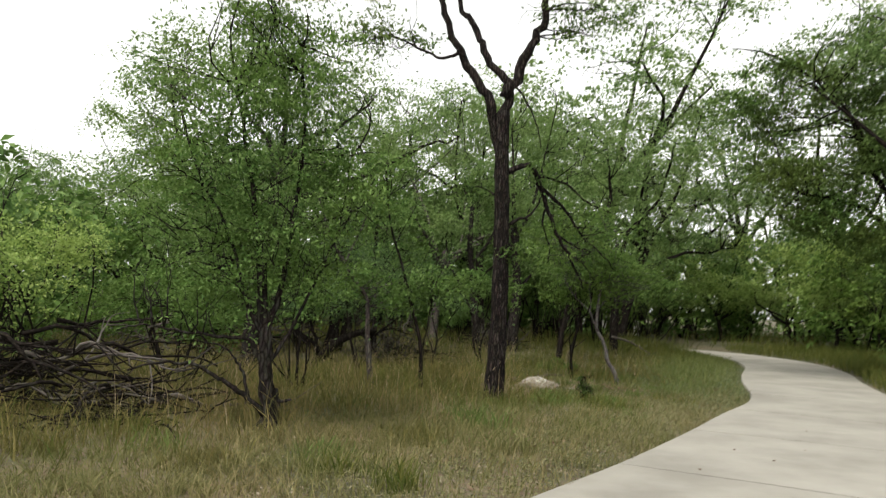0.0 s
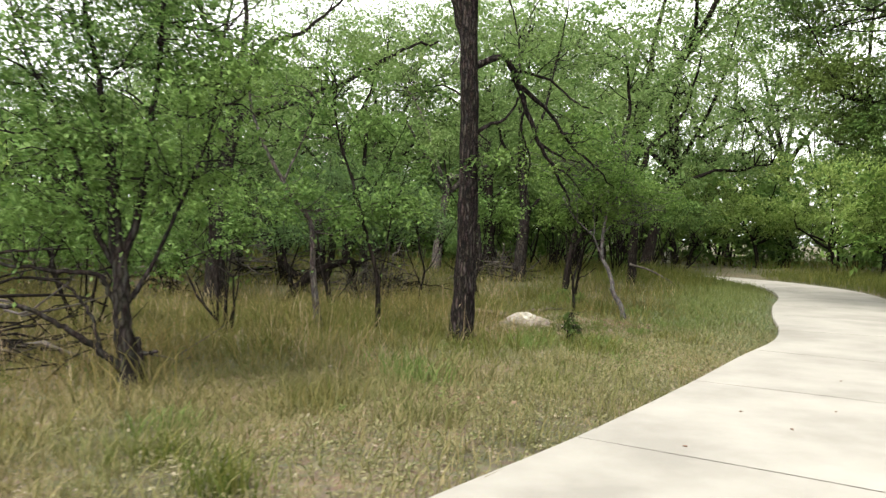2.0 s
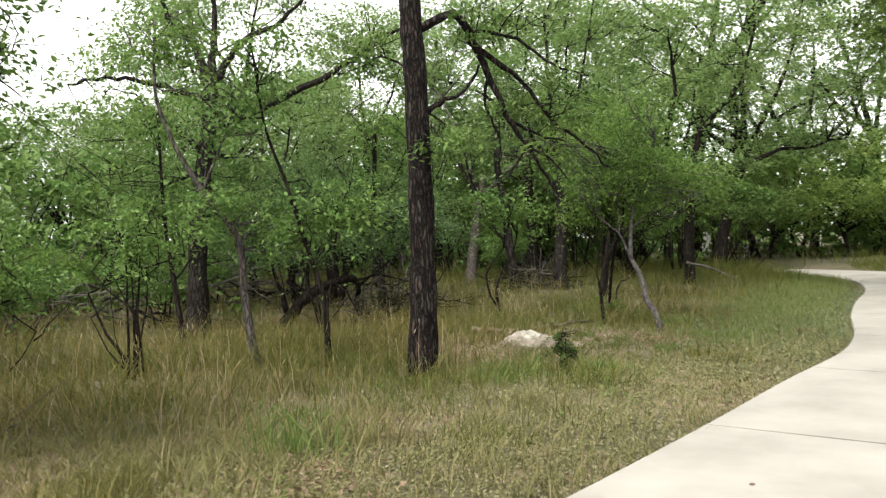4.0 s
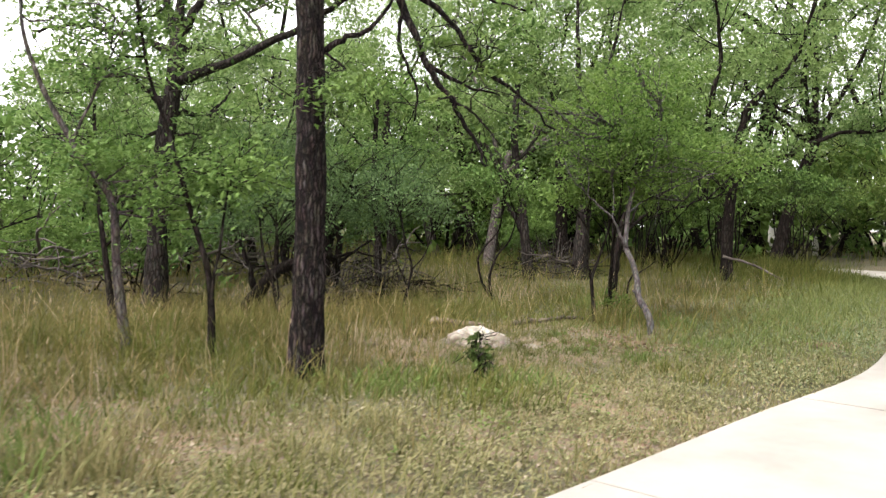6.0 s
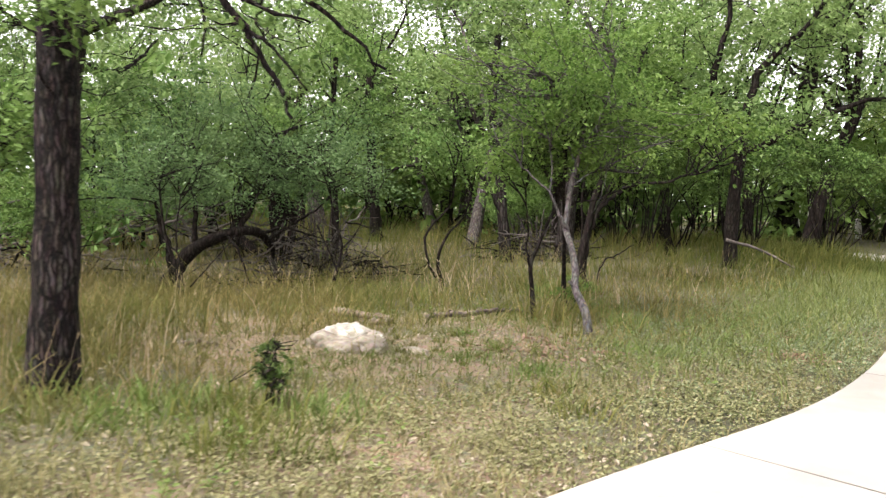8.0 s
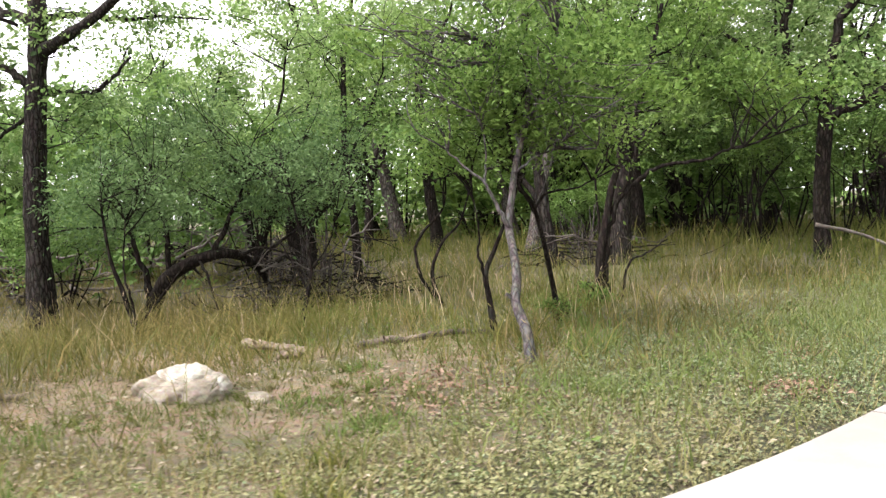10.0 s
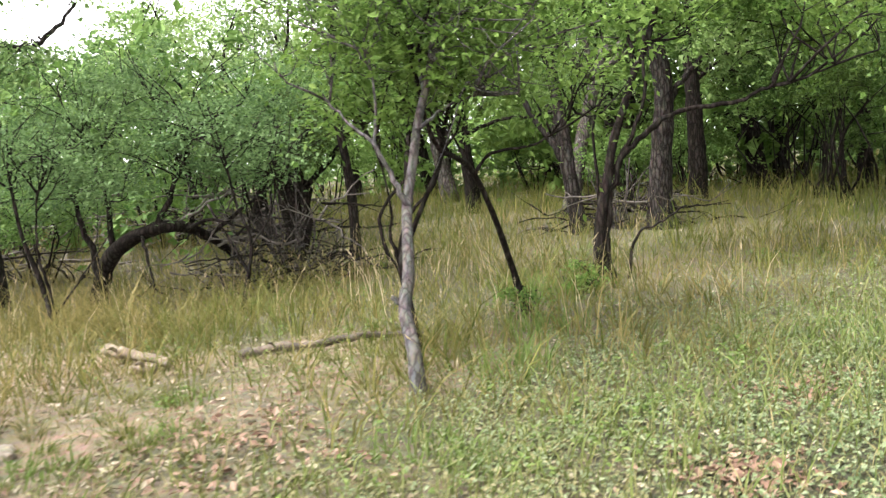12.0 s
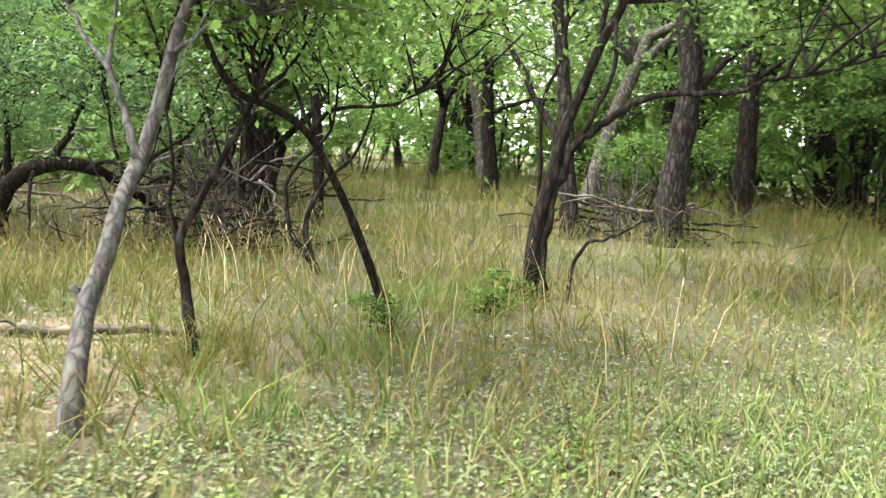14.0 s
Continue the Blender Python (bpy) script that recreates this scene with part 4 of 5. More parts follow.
over_foot = (8.5, 22.6, z_at(8.5, 22.6) - 0.06)
tree("overhanging_oak", "large dark oak hanging over the path", over_foot, [over_foot, (8.45, 22.6, 1.5), (8.3, 22.5, 3.0), (8.1, 22.5, 4.2)], 0.2, 0.14,
     [([(8.25, 22.5, 3.2), (7.5, 22.2, 4.0), (6.6, 21.8, 4.3), (5.6, 21.4, 4.4)], 0.08, 0.02), ([(8.1, 22.5, 4.0), (7.3, 22.4, 5.6), (6.6, 22.2, 7.4)], 0.09, 0.02), ([(8.1, 22.5, 4.2), (8.6, 22.8, 6.2), (8.8, 23.0, 8.6)], 0.1, 0.02),
      ([(8.2, 22.5, 3.6), (9.4, 22.2, 4.6), (10.4, 22.0, 5.4)], 0.08, 0.02), ([(8.0, 22.4, 4.6), (6.6, 21.6, 6.6), (5.0, 21.0, 7.6), (3.9, 20.6, 7.7)], 0.05, 0.01)],
     [(6.4, 21.8, 4.3, 1.2, 1.1, 0.7, 2790), (7.4, 22.2, 3.4, 1.2, 1.0, 0.6, 2325), (6.7, 22.2, 7.2, 1.5, 1.4, 1.0, 3410), (8.7, 23.0, 8.8, 1.7, 1.6, 1.1, 3410), (7.6, 22.3, 5.6, 1.4, 1.3, 0.9, 3410), (9.8, 22.1, 5.2, 1.5, 1.4, 1.0, 2480),
      (8.8, 22.0, 3.2, 1.3, 1.2, 0.7, 2325), (5.2, 21.1, 7.5, 0.9, 0.8, 0.4, 930), (7.6, 21.8, 8.2, 1.2, 1.1, 0.9, 2600), (8.6, 22.0, 5.6, 1.3, 1.2, 1.0, 2600), (8.2, 22.0, 7.0, 1.3, 1.2, 0.9, 2480), (5.3, 21.3, 5.0, 1.1, 1.0, 0.7, 2300), (5.9, 21.2, 3.7, 0.9, 0.8, 0.45, 1500), (5.0, 22.4, 6.3, 1.1, 1.0, 0.7, 2000), (4.4, 21.4, 6.6, 0.9, 0.8, 0.5, 1300)], 0.105, OAK_LEAF, DARK_BARK, 121, 0.5, 8, 12, 0.08, 0.24)

# ---- the wood behind ----
models = [
    wild_tree("elm_tree", "woodland elm with a grey trunk and loose green crown", 8.2, 2.7, 0.15, 101, 0.105, 6200, CANOPY_LEAF, DARK_BARK, 0.22, 6),
    wild_tree("elm_tree", "leaning woodland elm with light green leaves", 7.0, 2.4, 0.13, 103, 0.10, 6200, CANOPY_LEAF, GREY_BARK, 0.2, 5, lean=(0.5, 0.2)),
    wild_tree("elm_tree", "dark-stemmed woodland elm with low branches", 5.6, 2.3, 0.11, 105, 0.10, 6000, CANOPY_LEAF, DARK_BARK, 0.16, 6),
    wild_tree("elm_tree", "broad woodland elm with yellow-green leaves", 9.0, 3.2, 0.19, 107, 0.11, 6600, CANOPY_LEAF, DARK_BARK, 0.25, 7),
    wild_tree("distant_tree", "distant leafy tree at the far edge of the wood", 8.5, 3.4, 0.17, 109, 0.26, 1700, PALE_LEAF, DARK_BARK, 0.14, 7, spread=0.4, sides=6, twigs=1, thick_leaf=1.2, fine_leaf=0.9),
    wild_tree("bend_tree", "low bright green tree at the bend of the path", 5.0, 2.1, 0.11, 113, 0.13, 5200, LIT_LIME_LEAF, DARK_BARK, 0.1, 8, spread=0.3),
    wild_tree("distant_tree", "distant dark green tree at the far edge of the wood", 7.0, 3.2, 0.15, 111, 0.25, 1700, CANOPY_LEAF, DARK_BARK, 0.12, 7, spread=0.4, sides=6, twigs=1, thick_leaf=1.2, fine_leaf=0.9),
]
spots = [  # model, x, y, turn, size
    (2, -1.2, 30.2, 10, 1.3), (3, -3.4, 30.6, 320, 1.1), (0, -6.3, 29.6, 250, 1.15), (1, -3.9, 24.8, 100, 1.15), (1, -10.8, 28.6, 190, 1.45), (0, -14.2, 31.0, 20, 1.25), (2, 0.2, 35.0, 30, 1.3), (1, -8.4, 33.0, 330, 1.3),
    (0, 1.7, 35.6, 130, 1.3), (3, 0.6, 40, 20, 1.85), (3, 4.2, 48, 120, 2.1), (0, 8.8, 48, 200, 2.3), (3, 13, 45, 300, 2.1), (0, 15.5, 39, 70, 2.0),
    (1, -4.7, 37, 310, 1.41), (3, -7, 45, 60, 1.41), (2, -8, 21.5, 90, 0.80),
    (2, -9.5, 26, 15, 0.95), (1, -7.5, 29.5, 190, 1.05), (2, -12.5, 22.5, 140, 0.70), (2, -16, 19.5, 260, 0.70), (3, -10.5, 36, 330, 1.12), (1, -19.3, 29.3, 45, 1.18), (2, -14.5, 28.5, 170, 0.95),
    (2, -16.5, 25, 110, 0.85), (3, -18, 42, 280, 1.23), (1, -24, 30, 35, 1.23), (2, -22, 20, 235, 0.85), (2, -19, 12.5, 95, 0.80), (2, -13, 14, 205, 0.60), (0, 3.2, 43.5, 320, 1.41),
    (3, 6.2, 51.5, 155, 1.47), (0, 12.5, 50, 70, 1.41), (3, 17, 38, 25, 1.28), (0, 16, 28, 290, 1.28), (3, 8.7, 20.2, 185, 1.05), (0, 10, 14, 80, 1.00), (1, 8, 8, 5, 1.00), (3, 16.5, 31.5, 240, 1.41), (0, 19, 43, 145, 1.41),
    (0, -1.5, 41.5, 215, 1.34), (1, -12, 50, 100, 1.34), (3, 0, 55, 340, 1.66), (0, 13, 58, 230, 1.66), (3, -24, 55, 20, 1.46), (0, 5, 62, 90, 1.79), (3, -34, 40, 150, 1.0), (0, -38, 24, 200, 1.20), (3, -32, 10, 330, 1.20),
    (5, 3.6, 40.5, 10, 0.95), (5, 6.6, 41.0, 100, 1.1), (5, 9.4, 39.5, 200, 1.05), (5, 12.4, 38.0, 300, 1.1), (5, 13.4, 33.0, 60, 1.0), (5, 5.0, 44.5, 150, 1.25), (5, 8.4, 44.5, 250, 1.3), (5, 12.0, 27.5, 330, 0.9), (5, 9.9, 34.6, 45, 0.95), (5, 11.2, 36.4, 145, 1.1),
    (1, 8.5, -4, 50, 1.00), (0, -8, -3, 120, 1.00), (3, 3, -12, 200, 1.00), (0, 12, 20, 350, 1.15),
]
wood = np.random.default_rng(151)
for _ in range(52):  # the far edge of the wood
    ang, dist = wood.uniform(-1.1, 1.75), wood.uniform(38, 75)
    x, y = 2 - math.sin(ang) * dist, 10 + math.cos(ang) * dist
    if off_path([x], [y])[0][0] > 3.0:
        spots.append((int(wood.choice([4, 6])), x, y, wood.uniform(0, 360), wood.uniform(1.0, 1.35)))
for k, (m, x, y, turn, size) in enumerate(spots):
    if math.hypot(x - 3, y - 9) > 34:
        size *= 0.72
    place = Matrix.Translation((x, y, z_at(x, y) - 0.08)) @ Matrix.Rotation(radians(turn), 4, "Z") @ Matrix.Scale(size, 4)
    if m in [q[0] for q in spots[:k]]:
        copy_thing(models[m], place)
    else:
        models[m].matrix_basis = place

brush = [
    shrub("understory_shrub", "shaded green understory shrub on many thin stems", 2.6, 1.3, 201, 0.085, 3600, ELM_LEAF, DARK_BARK, 7, low=0.32),
    shrub("understory_shrub", "light green understory shrub with fine leaves", 2.1, 1.2, 203, 0.075, 3400, FRESH_LEAF, GREY_BARK, 6, low=0.3),
    shrub("understory_shrub", "dull green thicket of thin dark stems", 3.1, 1.5, 205, 0.095, 3600, OAK_LEAF, DARK_BARK, 8, low=0.36),
    shrub("distant_shrub", "distant green shrub under the trees", 2.8, 1.7, 207, 0.17, 1300, ELM_LEAF, DARK_BARK, 6, low=-0.15, spread=0.3, twigs=1),
    shrub("distant_shrub", "distant light green shrub beside the path", 2.5, 1.6, 209, 0.16, 1300, FRESH_LEAF, DARK_BARK, 6, low=-0.15, spread=0.3, twigs=1),
]
patches = [
    (1, -7.4, 9.6, 0, 1.05), (0, -4.6, 11.2, 140, 0.9),
    (2, -6.5, 20.5, 120, 0.95), (0, -7.5, 17.5, 15, 0.85), (1, -8.3, 15.0, 80, 0.8), (0, -0.6, 29.5, 330, 1.1), (2, 0.9, 30.5, 70, 1.1), (2, -2.0, 29.0, 15, 1.0), (2, -0.2, 26.6, 115, 0.9), (2, 1.0, 27.4, 215, 0.95), (0, -3.9, 28.6, 75, 1.0), (2, -1.0, 28.0, 315, 1.0), (2, 2.6, 30.6, 165, 1.0), (0, -3.2, 25.4, 255, 0.8),
    (2, 8.4, 22.5, 100, 1.0), (0, 7.6, 20.4, 10, 0.5), (2, 9.2, 17.0, 190, 1.0), (2, -9.5, 12.0, 290, 0.9), (0, -10.5, 18.0, 65, 0.8),
    (2, -6.8, 33.0, 40, 1.3), (0, -10.0, 31.0, 150, 1.2), (2, 2.0, 37.5, 205, 1.2), (1, -3.0, 34.0, 300, 1.2), (0, -12.5, 26.0, 20, 1.1), (2, 11.0, 25.0, 85, 1.2), (1, -5.8, 30.0, 130, 1.2), (3, 8.0, 43.0, 20, 1.5), (3, 5.2, 43.5, 140, 1.4), (3, 11.0, 44.0, 220, 1.6), (3, 13.4, 38.5, 70, 1.5), (3, 14.5, 34.5, 310, 1.5), (3, 13.2, 30.5, 110, 1.3),
    (3, -3.5, 32.0, 15, 1.4), (4, -6.5, 35.5, 95, 1.5), (3, -9.5, 37.5, 175, 1.6), (4, -8.0, 31.5, 260, 1.4), (3, -1.0, 36.5, 310, 1.5), (4, -11.5, 34.0, 50, 1.5), (3, -5.0, 40.0, 120, 1.6), (4, -2.5, 44.0, 210, 1.7), (3, -13.5, 39.0, 290, 1.7), (4, 1.5, 40.5, 330, 1.4),
    (3, -8.8, 12.6, 20, 0.9), (3, -11.0, 16.0, 70, 0.9), (3, -9.5, 20.5, 110, 0.95), (3, -13.0, 19.0, 170, 1.0), (3, -15.5, 15.0, 220, 1.1), (4, -12.0, 11.5, 280, 1.0), (3, -14.0, 23.0, 330, 1.1), (3, -17.5, 22.0, 60, 1.2), (3, -18.0, 17.0, 130, 1.2),
]
for _ in range(75):
    ang, dist = wood.uniform(-1.0, 1.7), wood.uniform(24, 60)
    x, y = 2 - math.sin(ang) * dist, 10 + math.cos(ang) * dist
    if off_path([x], [y])[0][0] > 2.0:
        patches.append((int(wood.integers(3, 5)), x, y, wood.uniform(0, 360), wood.uniform(1.0, 1.6)))
for k, (m, x, y, turn, size) in enumerate(patches):
    place = Matrix.Translation((x, y, z_at(x, y) - 0.05)) @ Matrix.Rotation(radians(turn), 4, "Z") @ Matrix.Scale(size, 4)
    if m in [q[0] for q in patches[:k]]:
        copy_thing(brush[m], place)
    else:
        brush[m].matrix_basis = place
shrub("lime_bush", "bright yellow-green bush over a heap of dead branches", 2.5, 1.35, 213, 0.06, 6800, LIT_LIME_LEAF, DARK_BARK, 8, -5.75, 9.35, 0.34, "undergrowth", 0.17, 0.02)
shrub("cedar", "dark evergreen cedar with dense short sprays", 2.7, 0.8, 211, 0.06, 5200, CEDAR_LEAF, DARK_BARK, 7, -5.59, 20.5, 0.3, "cedars", 0.12, 0.11)
shrub("little_evergreen", "knee-high dark evergreen seedling beside a white rock", 0.46, 0.15, 221, 0.035, 620, CEDAR_LEAF, DARK_BARK, 6, 0.87, 12.86, 0.1, "seedlings", 0.03, 0.008)
for x, y, seed in ((0.5, 18.65, 225), (0.42, 19.55, 227), (0.2, 19.9, 229)):
    shrub("green_seedling", "low bright green seedling in the long grass", 0.32, 0.14, seed, 0.04, 90, FRESH_LEAF, DARK_BARK, 4, x, y, 0.2, "seedlings", 0.07, 0.005)
shrub("stem_thicket", "thin leafy shoots rising from the long grass", 2.2, 0.6, 223, 0.055, 1700, ELM_LEAF, DARK_BARK, 8, -3.05, 11.6, 0.3, "seedlings", 0.1, 0.012)
tree("bare_trunk", "straight dark trunk standing in the shade", (-4.57, 20.85, z_at(-4.57, 20.85) - 0.05), [(-4.57, 20.85, -0.1), (-4.57, 20.85, 0.74), (-4.6, 20.81, 1.39), (-4.64, 20.76, 2.03), (-4.6, 20.8, 3.6)], 0.08, 0.045,
     [([(-4.63, 20.77, 1.9), (-4.2, 20.9, 2.7), (-3.9, 21.0, 3.4)], 0.03, 0.01)], [(-4.4, 20.9, 3.7, 1.1, 1.0, 0.7, 1600), (-3.9, 21.0, 2.7, 0.8, 0.7, 0.4, 900), (-4.9, 20.6, 2.6, 0.8, 0.7, 0.4, 800)], 0.09, ELM_LEAF, DARK_BARK, 91)

tree("thin_elm", "thin dark elm before the spreading oak", (-4.75, 14.6, z_at(-4.75, 14.6) - 0.05), [(-4.75, 14.6, -0.1), (-4.85, 14.55, 0.8), (-4.95, 14.5, 1.8), (-5.0, 14.5, 3.2)], 0.045, 0.015,
     [([(-4.85, 14.55, 0.9), (-4.6, 14.8, 1.4), (-4.5, 14.9, 1.9)], 0.018, 0.006)], [(-5.0, 14.5, 3.0, 0.7, 0.7, 0.5, 900), (-4.7, 14.8, 1.9, 0.5, 0.5, 0.35, 600), (-5.2, 14.4, 2.0, 0.5, 0.5, 0.35, 500)], 0.075, ELM_LEAF, DARK_BARK, 95, group="elms")

band = np.random.default_rng(161)
count = 15000
ang = band.uniform(0, 2 * np.pi, count)
dist = band.uniform(62, 84, count)
crest = 6.5 + 1.6 * np.sin(ang * 9) + 1.2 * np.sin(ang * 23 + 1) + 0.8 * np.sin(ang * 61)
centres = np.stack([2 + dist * np.sin(ang), 12 + dist * np.cos(ang), crest * band.uniform(0, 1, count) ** 0.8], 1)
centres += band.normal(0, 0.4, (count, 3))
centres[:, 2] = np.clip(centres[:, 2], 0.1, None)
size = band.uniform(0.5, 1.3, count)
v, f = leaf_cards(centres, unit(band.normal(0, 1, (count, 3))), unit(band.normal(0, 1, (count, 3)) + [0, 0, 0.5]), size, size * 0.7)
far_woods = part("far_woods", as_mesh("far_woods", v, f, False), ELM_LEAF, None)
tagged(far_woods, "dense green woods closing the view all round", "woods", kind="stuff")

# ---- dead wood, rock and posts ----


def crooked_stick(seed, length, r0):
    rng = np.random.default_rng(seed)
    pts = [(0, 0, 0)]
    for k in range(1, 5):
        pts.append((rng.normal(0, 0.06) * length, rng.normal(0, 0.06) * length, length * k / 4))
    items = [tube(pts, r0, r0 * 0.3, rng, 6, 12, 0.1, 0, r0 * 0.4)]
    for _ in range(3):
        foot = np.array(pts[rng.integers(1, 4)])
        tip = foot + rng.normal(0, 0.16, 3) * length + [0, 0, 0.2 * length]
        items.append(tube([foot, (foot + tip) / 2 + rng.normal(0, 0.03, 3), tip], r0 * 0.5, r0 * 0.15, rng, 5, 6, 0.1))
    return tubes_mesh("stick", items)


stick_meshes = {m: [crooked_stick(301 + k, (0.9, 1.3, 1.7, 2.1)[k % 4], (0.012, 0.018, 0.026, 0.034)[k % 4]) for k in range(8)] for m in (DEAD_WOOD, DARK_BARK)}


def brush_heap(label, x, y, length, wide, high, count, seed, dark, main=0.0, size=1.0):
    rng = np.random.default_rng(seed)
    top = new("brush_pile")
    top.location = (x, y, z_at(x, y))
    for k in range(count):
        look_of = DARK_BARK if k % 5 < dark * 5 else DEAD_WOOD
        ob = part("stick", stick_meshes[look_of][(k // 2) % 8], look_of, top)
        u = rng.uniform(-0.5, 0.5)
        px, py = u * length, rng.normal(0, 0.3) * wide
        lift = rng.uniform(0.0, 1.0) ** 1.4 * high * max(0.15, 1 - (2 * u) ** 2)
        ob.scale = (size, size, size)
        ob.location = (px * math.cos(main) - py * math.sin(main), px * math.sin(main) + py * math.cos(main), lift)
        ob.rotation_euler = (radians(90 + rng.normal(-4, 14)), rng.uniform(0, 6.28), main + rng.normal(1.57, 0.7) + (3.14 if rng.uniform() < 0.5 else 0))
    return tagged(top, label, "dead wood", "brush piles")


brush_heap("tangled heap of grey dead branches at the wood's edge", -5.1, 8.55, 3.4, 1.1, 1.0, 210, 311, 0.8, 0.2, 0.85)
brush_heap("heap of bleached dead branches behind the oak", -8.6, 20.6, 3.6, 1.4, 1.2, 70, 313, 0.2, 0.5)
brush_heap("heap of grey dead branches in open grass", -9.2, 17.3, 2.6, 1.2, 0.9, 40, 319, 0.2, 0.3, 0.9)
brush_heap("dark tangle of dead brush under low trees", -3.44, 19.4, 1.5, 0.7, 0.95, 84, 315, 0.7, 0.8, 0.5)
brush_heap("fallen branches lying in shaded grass", -1.92, 23.6, 2.4, 0.9, 0.6, 40, 317, 0.6, 0.4, 0.7)


brush_heap("bleached dead sticks lodged under a mesquite", -3.9, 18.35, 1.5, 0.5, 0.85, 44, 327, 0.3, 0.9, 0.5)


def dead_bush(x, y, high, reach, stems, seed):
    rng = np.random.default_rng(seed)
    at = np.array([x, y, z_at(x, y) - 0.05])
    limbs = []
    for _ in range(stems):
        ang, out = rng.uniform(0, 6.28), reach * rng.uniform(0.2, 1)
        foot = at + [0.12 * math.cos(ang), 0.12 * math.sin(ang), 0]
        tip = at + [out * math.cos(ang), out * math.sin(ang), high * rng.uniform(0.4, 1)]
        limbs.append(([foot, foot + (tip - foot) * [0.35, 0.35, 0.55] + rng.normal(0, 0.13, 3), tip], rng.uniform(0.007, 0.018), 0.004))
    return tree("dead_bush", "fan of thin dead stems under the trees", tuple(at), [at, at + [0.03, 0, 0.3], at + [0.1, 0.05, high]], 0.03, 0.01, limbs, [], 0.05, ELM_LEAF, GREY_BARK, seed, group="dead bushes", category="shrub")


dead_bush(-3.55, 19.2, 1.35, 0.8, 34, 341)
dead_bush(-4.0, 18.6, 1.0, 0.7, 22, 343)
dead_bush(-1.85, 23.4, 1.0, 0.8, 26, 345)


def log(label, pts, r0, r1, seed, mat=None):
    rng = np.random.default_rng(seed)
    pts = [(x, y, z_at(x, y) + z) for x, y, z in pts]
    top = new("log")
    top.location = pts[0]
    rel = [tuple(np.array(p) - np.array(pts[0])) for p in pts]
    part("wood", tubes_mesh("wood", [tube(rel, r0, r1, rng, 12, 18, 0.14, 0, r0 * 0.12)]), mat or LOG_WOOD, top)
    stub = np.array(rel[1])
    part("stub", tubes_mesh("stub", [tube([stub, stub + [0.03, -0.05, 0.05], stub + [0.08, -0.1, 0.06]], r1 * 0.6, r1 * 0.3, rng, 7, 6, 0.1)]), mat or LOG_WOOD, top)
    return tagged(top, label, "log", "fallen logs")


log("short weathered log with a bleached upper side", [(-1.1, 16.07, 0.12), (-0.95, 16.1, 0.10), (-0.75, 16.16, 0.09), (-0.45, 16.24, 0.05)], 0.044, 0.03, 321)
log("broken piece of log lying by a weathered log", [(-0.62, 16.05, 0.03), (-0.5, 16.1, 0.04), (-0.42, 16.13, 0.03)], 0.035, 0.03, 322)
log("long half-buried rotting log in dry grass", [(-0.3, 16.66, 0.01), (-0.15, 16.86, 0.04), (0.0, 17.1, 0.04), (0.15, 17.45, 0.07), (0.36, 17.75, 0.04)], 0.042, 0.018, 323, ROTTEN_WOOD)
log("pale fallen limb propped against an oak", [(1.36, 24.26, 0.5), (1.9, 24.45, 0.36), (2.5, 24.7, 0.06)], 0.028, 0.016, 325, DEAD_WOOD)
log("small grey stick on bare ground", [(-0.9, 13.9, 0.02), (-0.8, 13.98, 0.02), (-0.7, 14.06, 0.02)], 0.025, 0.02, 324)


def boulder(name, label, x, y, size, seed, lumps, mat=None):
    """Rounded limestone: overlapping lumps, roughened."""
    bm = bmesh.new()
    rng = np.random.default_rng(seed)
    z = z_at(x, y)
    for lx, ly, lz, rx, ry, rz in lumps:
        made = bmesh.ops.create_icosphere(bm, subdivisions=4, radius=1.0)["verts"]
        off = Vector(rng.uniform(0, 50, 3))
        for v in made:
            p = v.co.copy()
            d = 1 + 0.24 * noise.noise(p * 1.6 + off) + 0.2 * abs(noise.noise(p * 3.5 + off)) - 0.16 * abs(noise.noise(p * 7 + off)) + 0.07 * noise.noise(p * 14 + off)
            chip = 1 - 0.13 * max(0.0, noise.noise(Vector((round(p.x * 2.2), round(p.y * 2.2), round(p.z * 2.6))) * 1.37 + off))
            v.co = Vector((lx + p.x * rx * d * chip, ly + p.y * ry * d * chip, lz + (0.75 * p.z if p.z > 0.45 else p.z) * rz * d + (0.11 * rz if p.z > 0.45 else 0))) * size
    for f in bm.faces:
        f.smooth = True
    top = part(name, bm, mat or LIMESTONE, None)
    top.location = (x, y, z)
    return tagged(top, label, "rock", "limestone rocks")


boulder("boulder", "white-topped limestone boulder in dry grass", 0.04, 14.8, 0.78, 331, [(-0.03, 0.0, 0.08, 0.27, 0.2, 0.19), (0.17, 0.09, 0.05, 0.2, 0.16, 0.14), (-0.14, -0.07, 0.02, 0.2, 0.17, 0.13)])
boulder("stone", "rough tan rock sunk under a white boulder", 0.06, 14.74, 0.9, 337, [(-0.16, -0.1, 0.03, 0.2, 0.17, 0.12), (0.02, -0.16, 0.02, 0.24, 0.14, 0.11), (0.22, -0.02, 0.03, 0.18, 0.17, 0.12), (-0.3, -0.02, 0.0, 0.13, 0.12, 0.08)], TAN_STONE)
boulder("stone", "flat pale stone half sunk in soil", 0.57, 14.95, 0.5, 333, [(0, 0, 0.02, 0.26, 0.14, 0.09)], TAN_STONE)


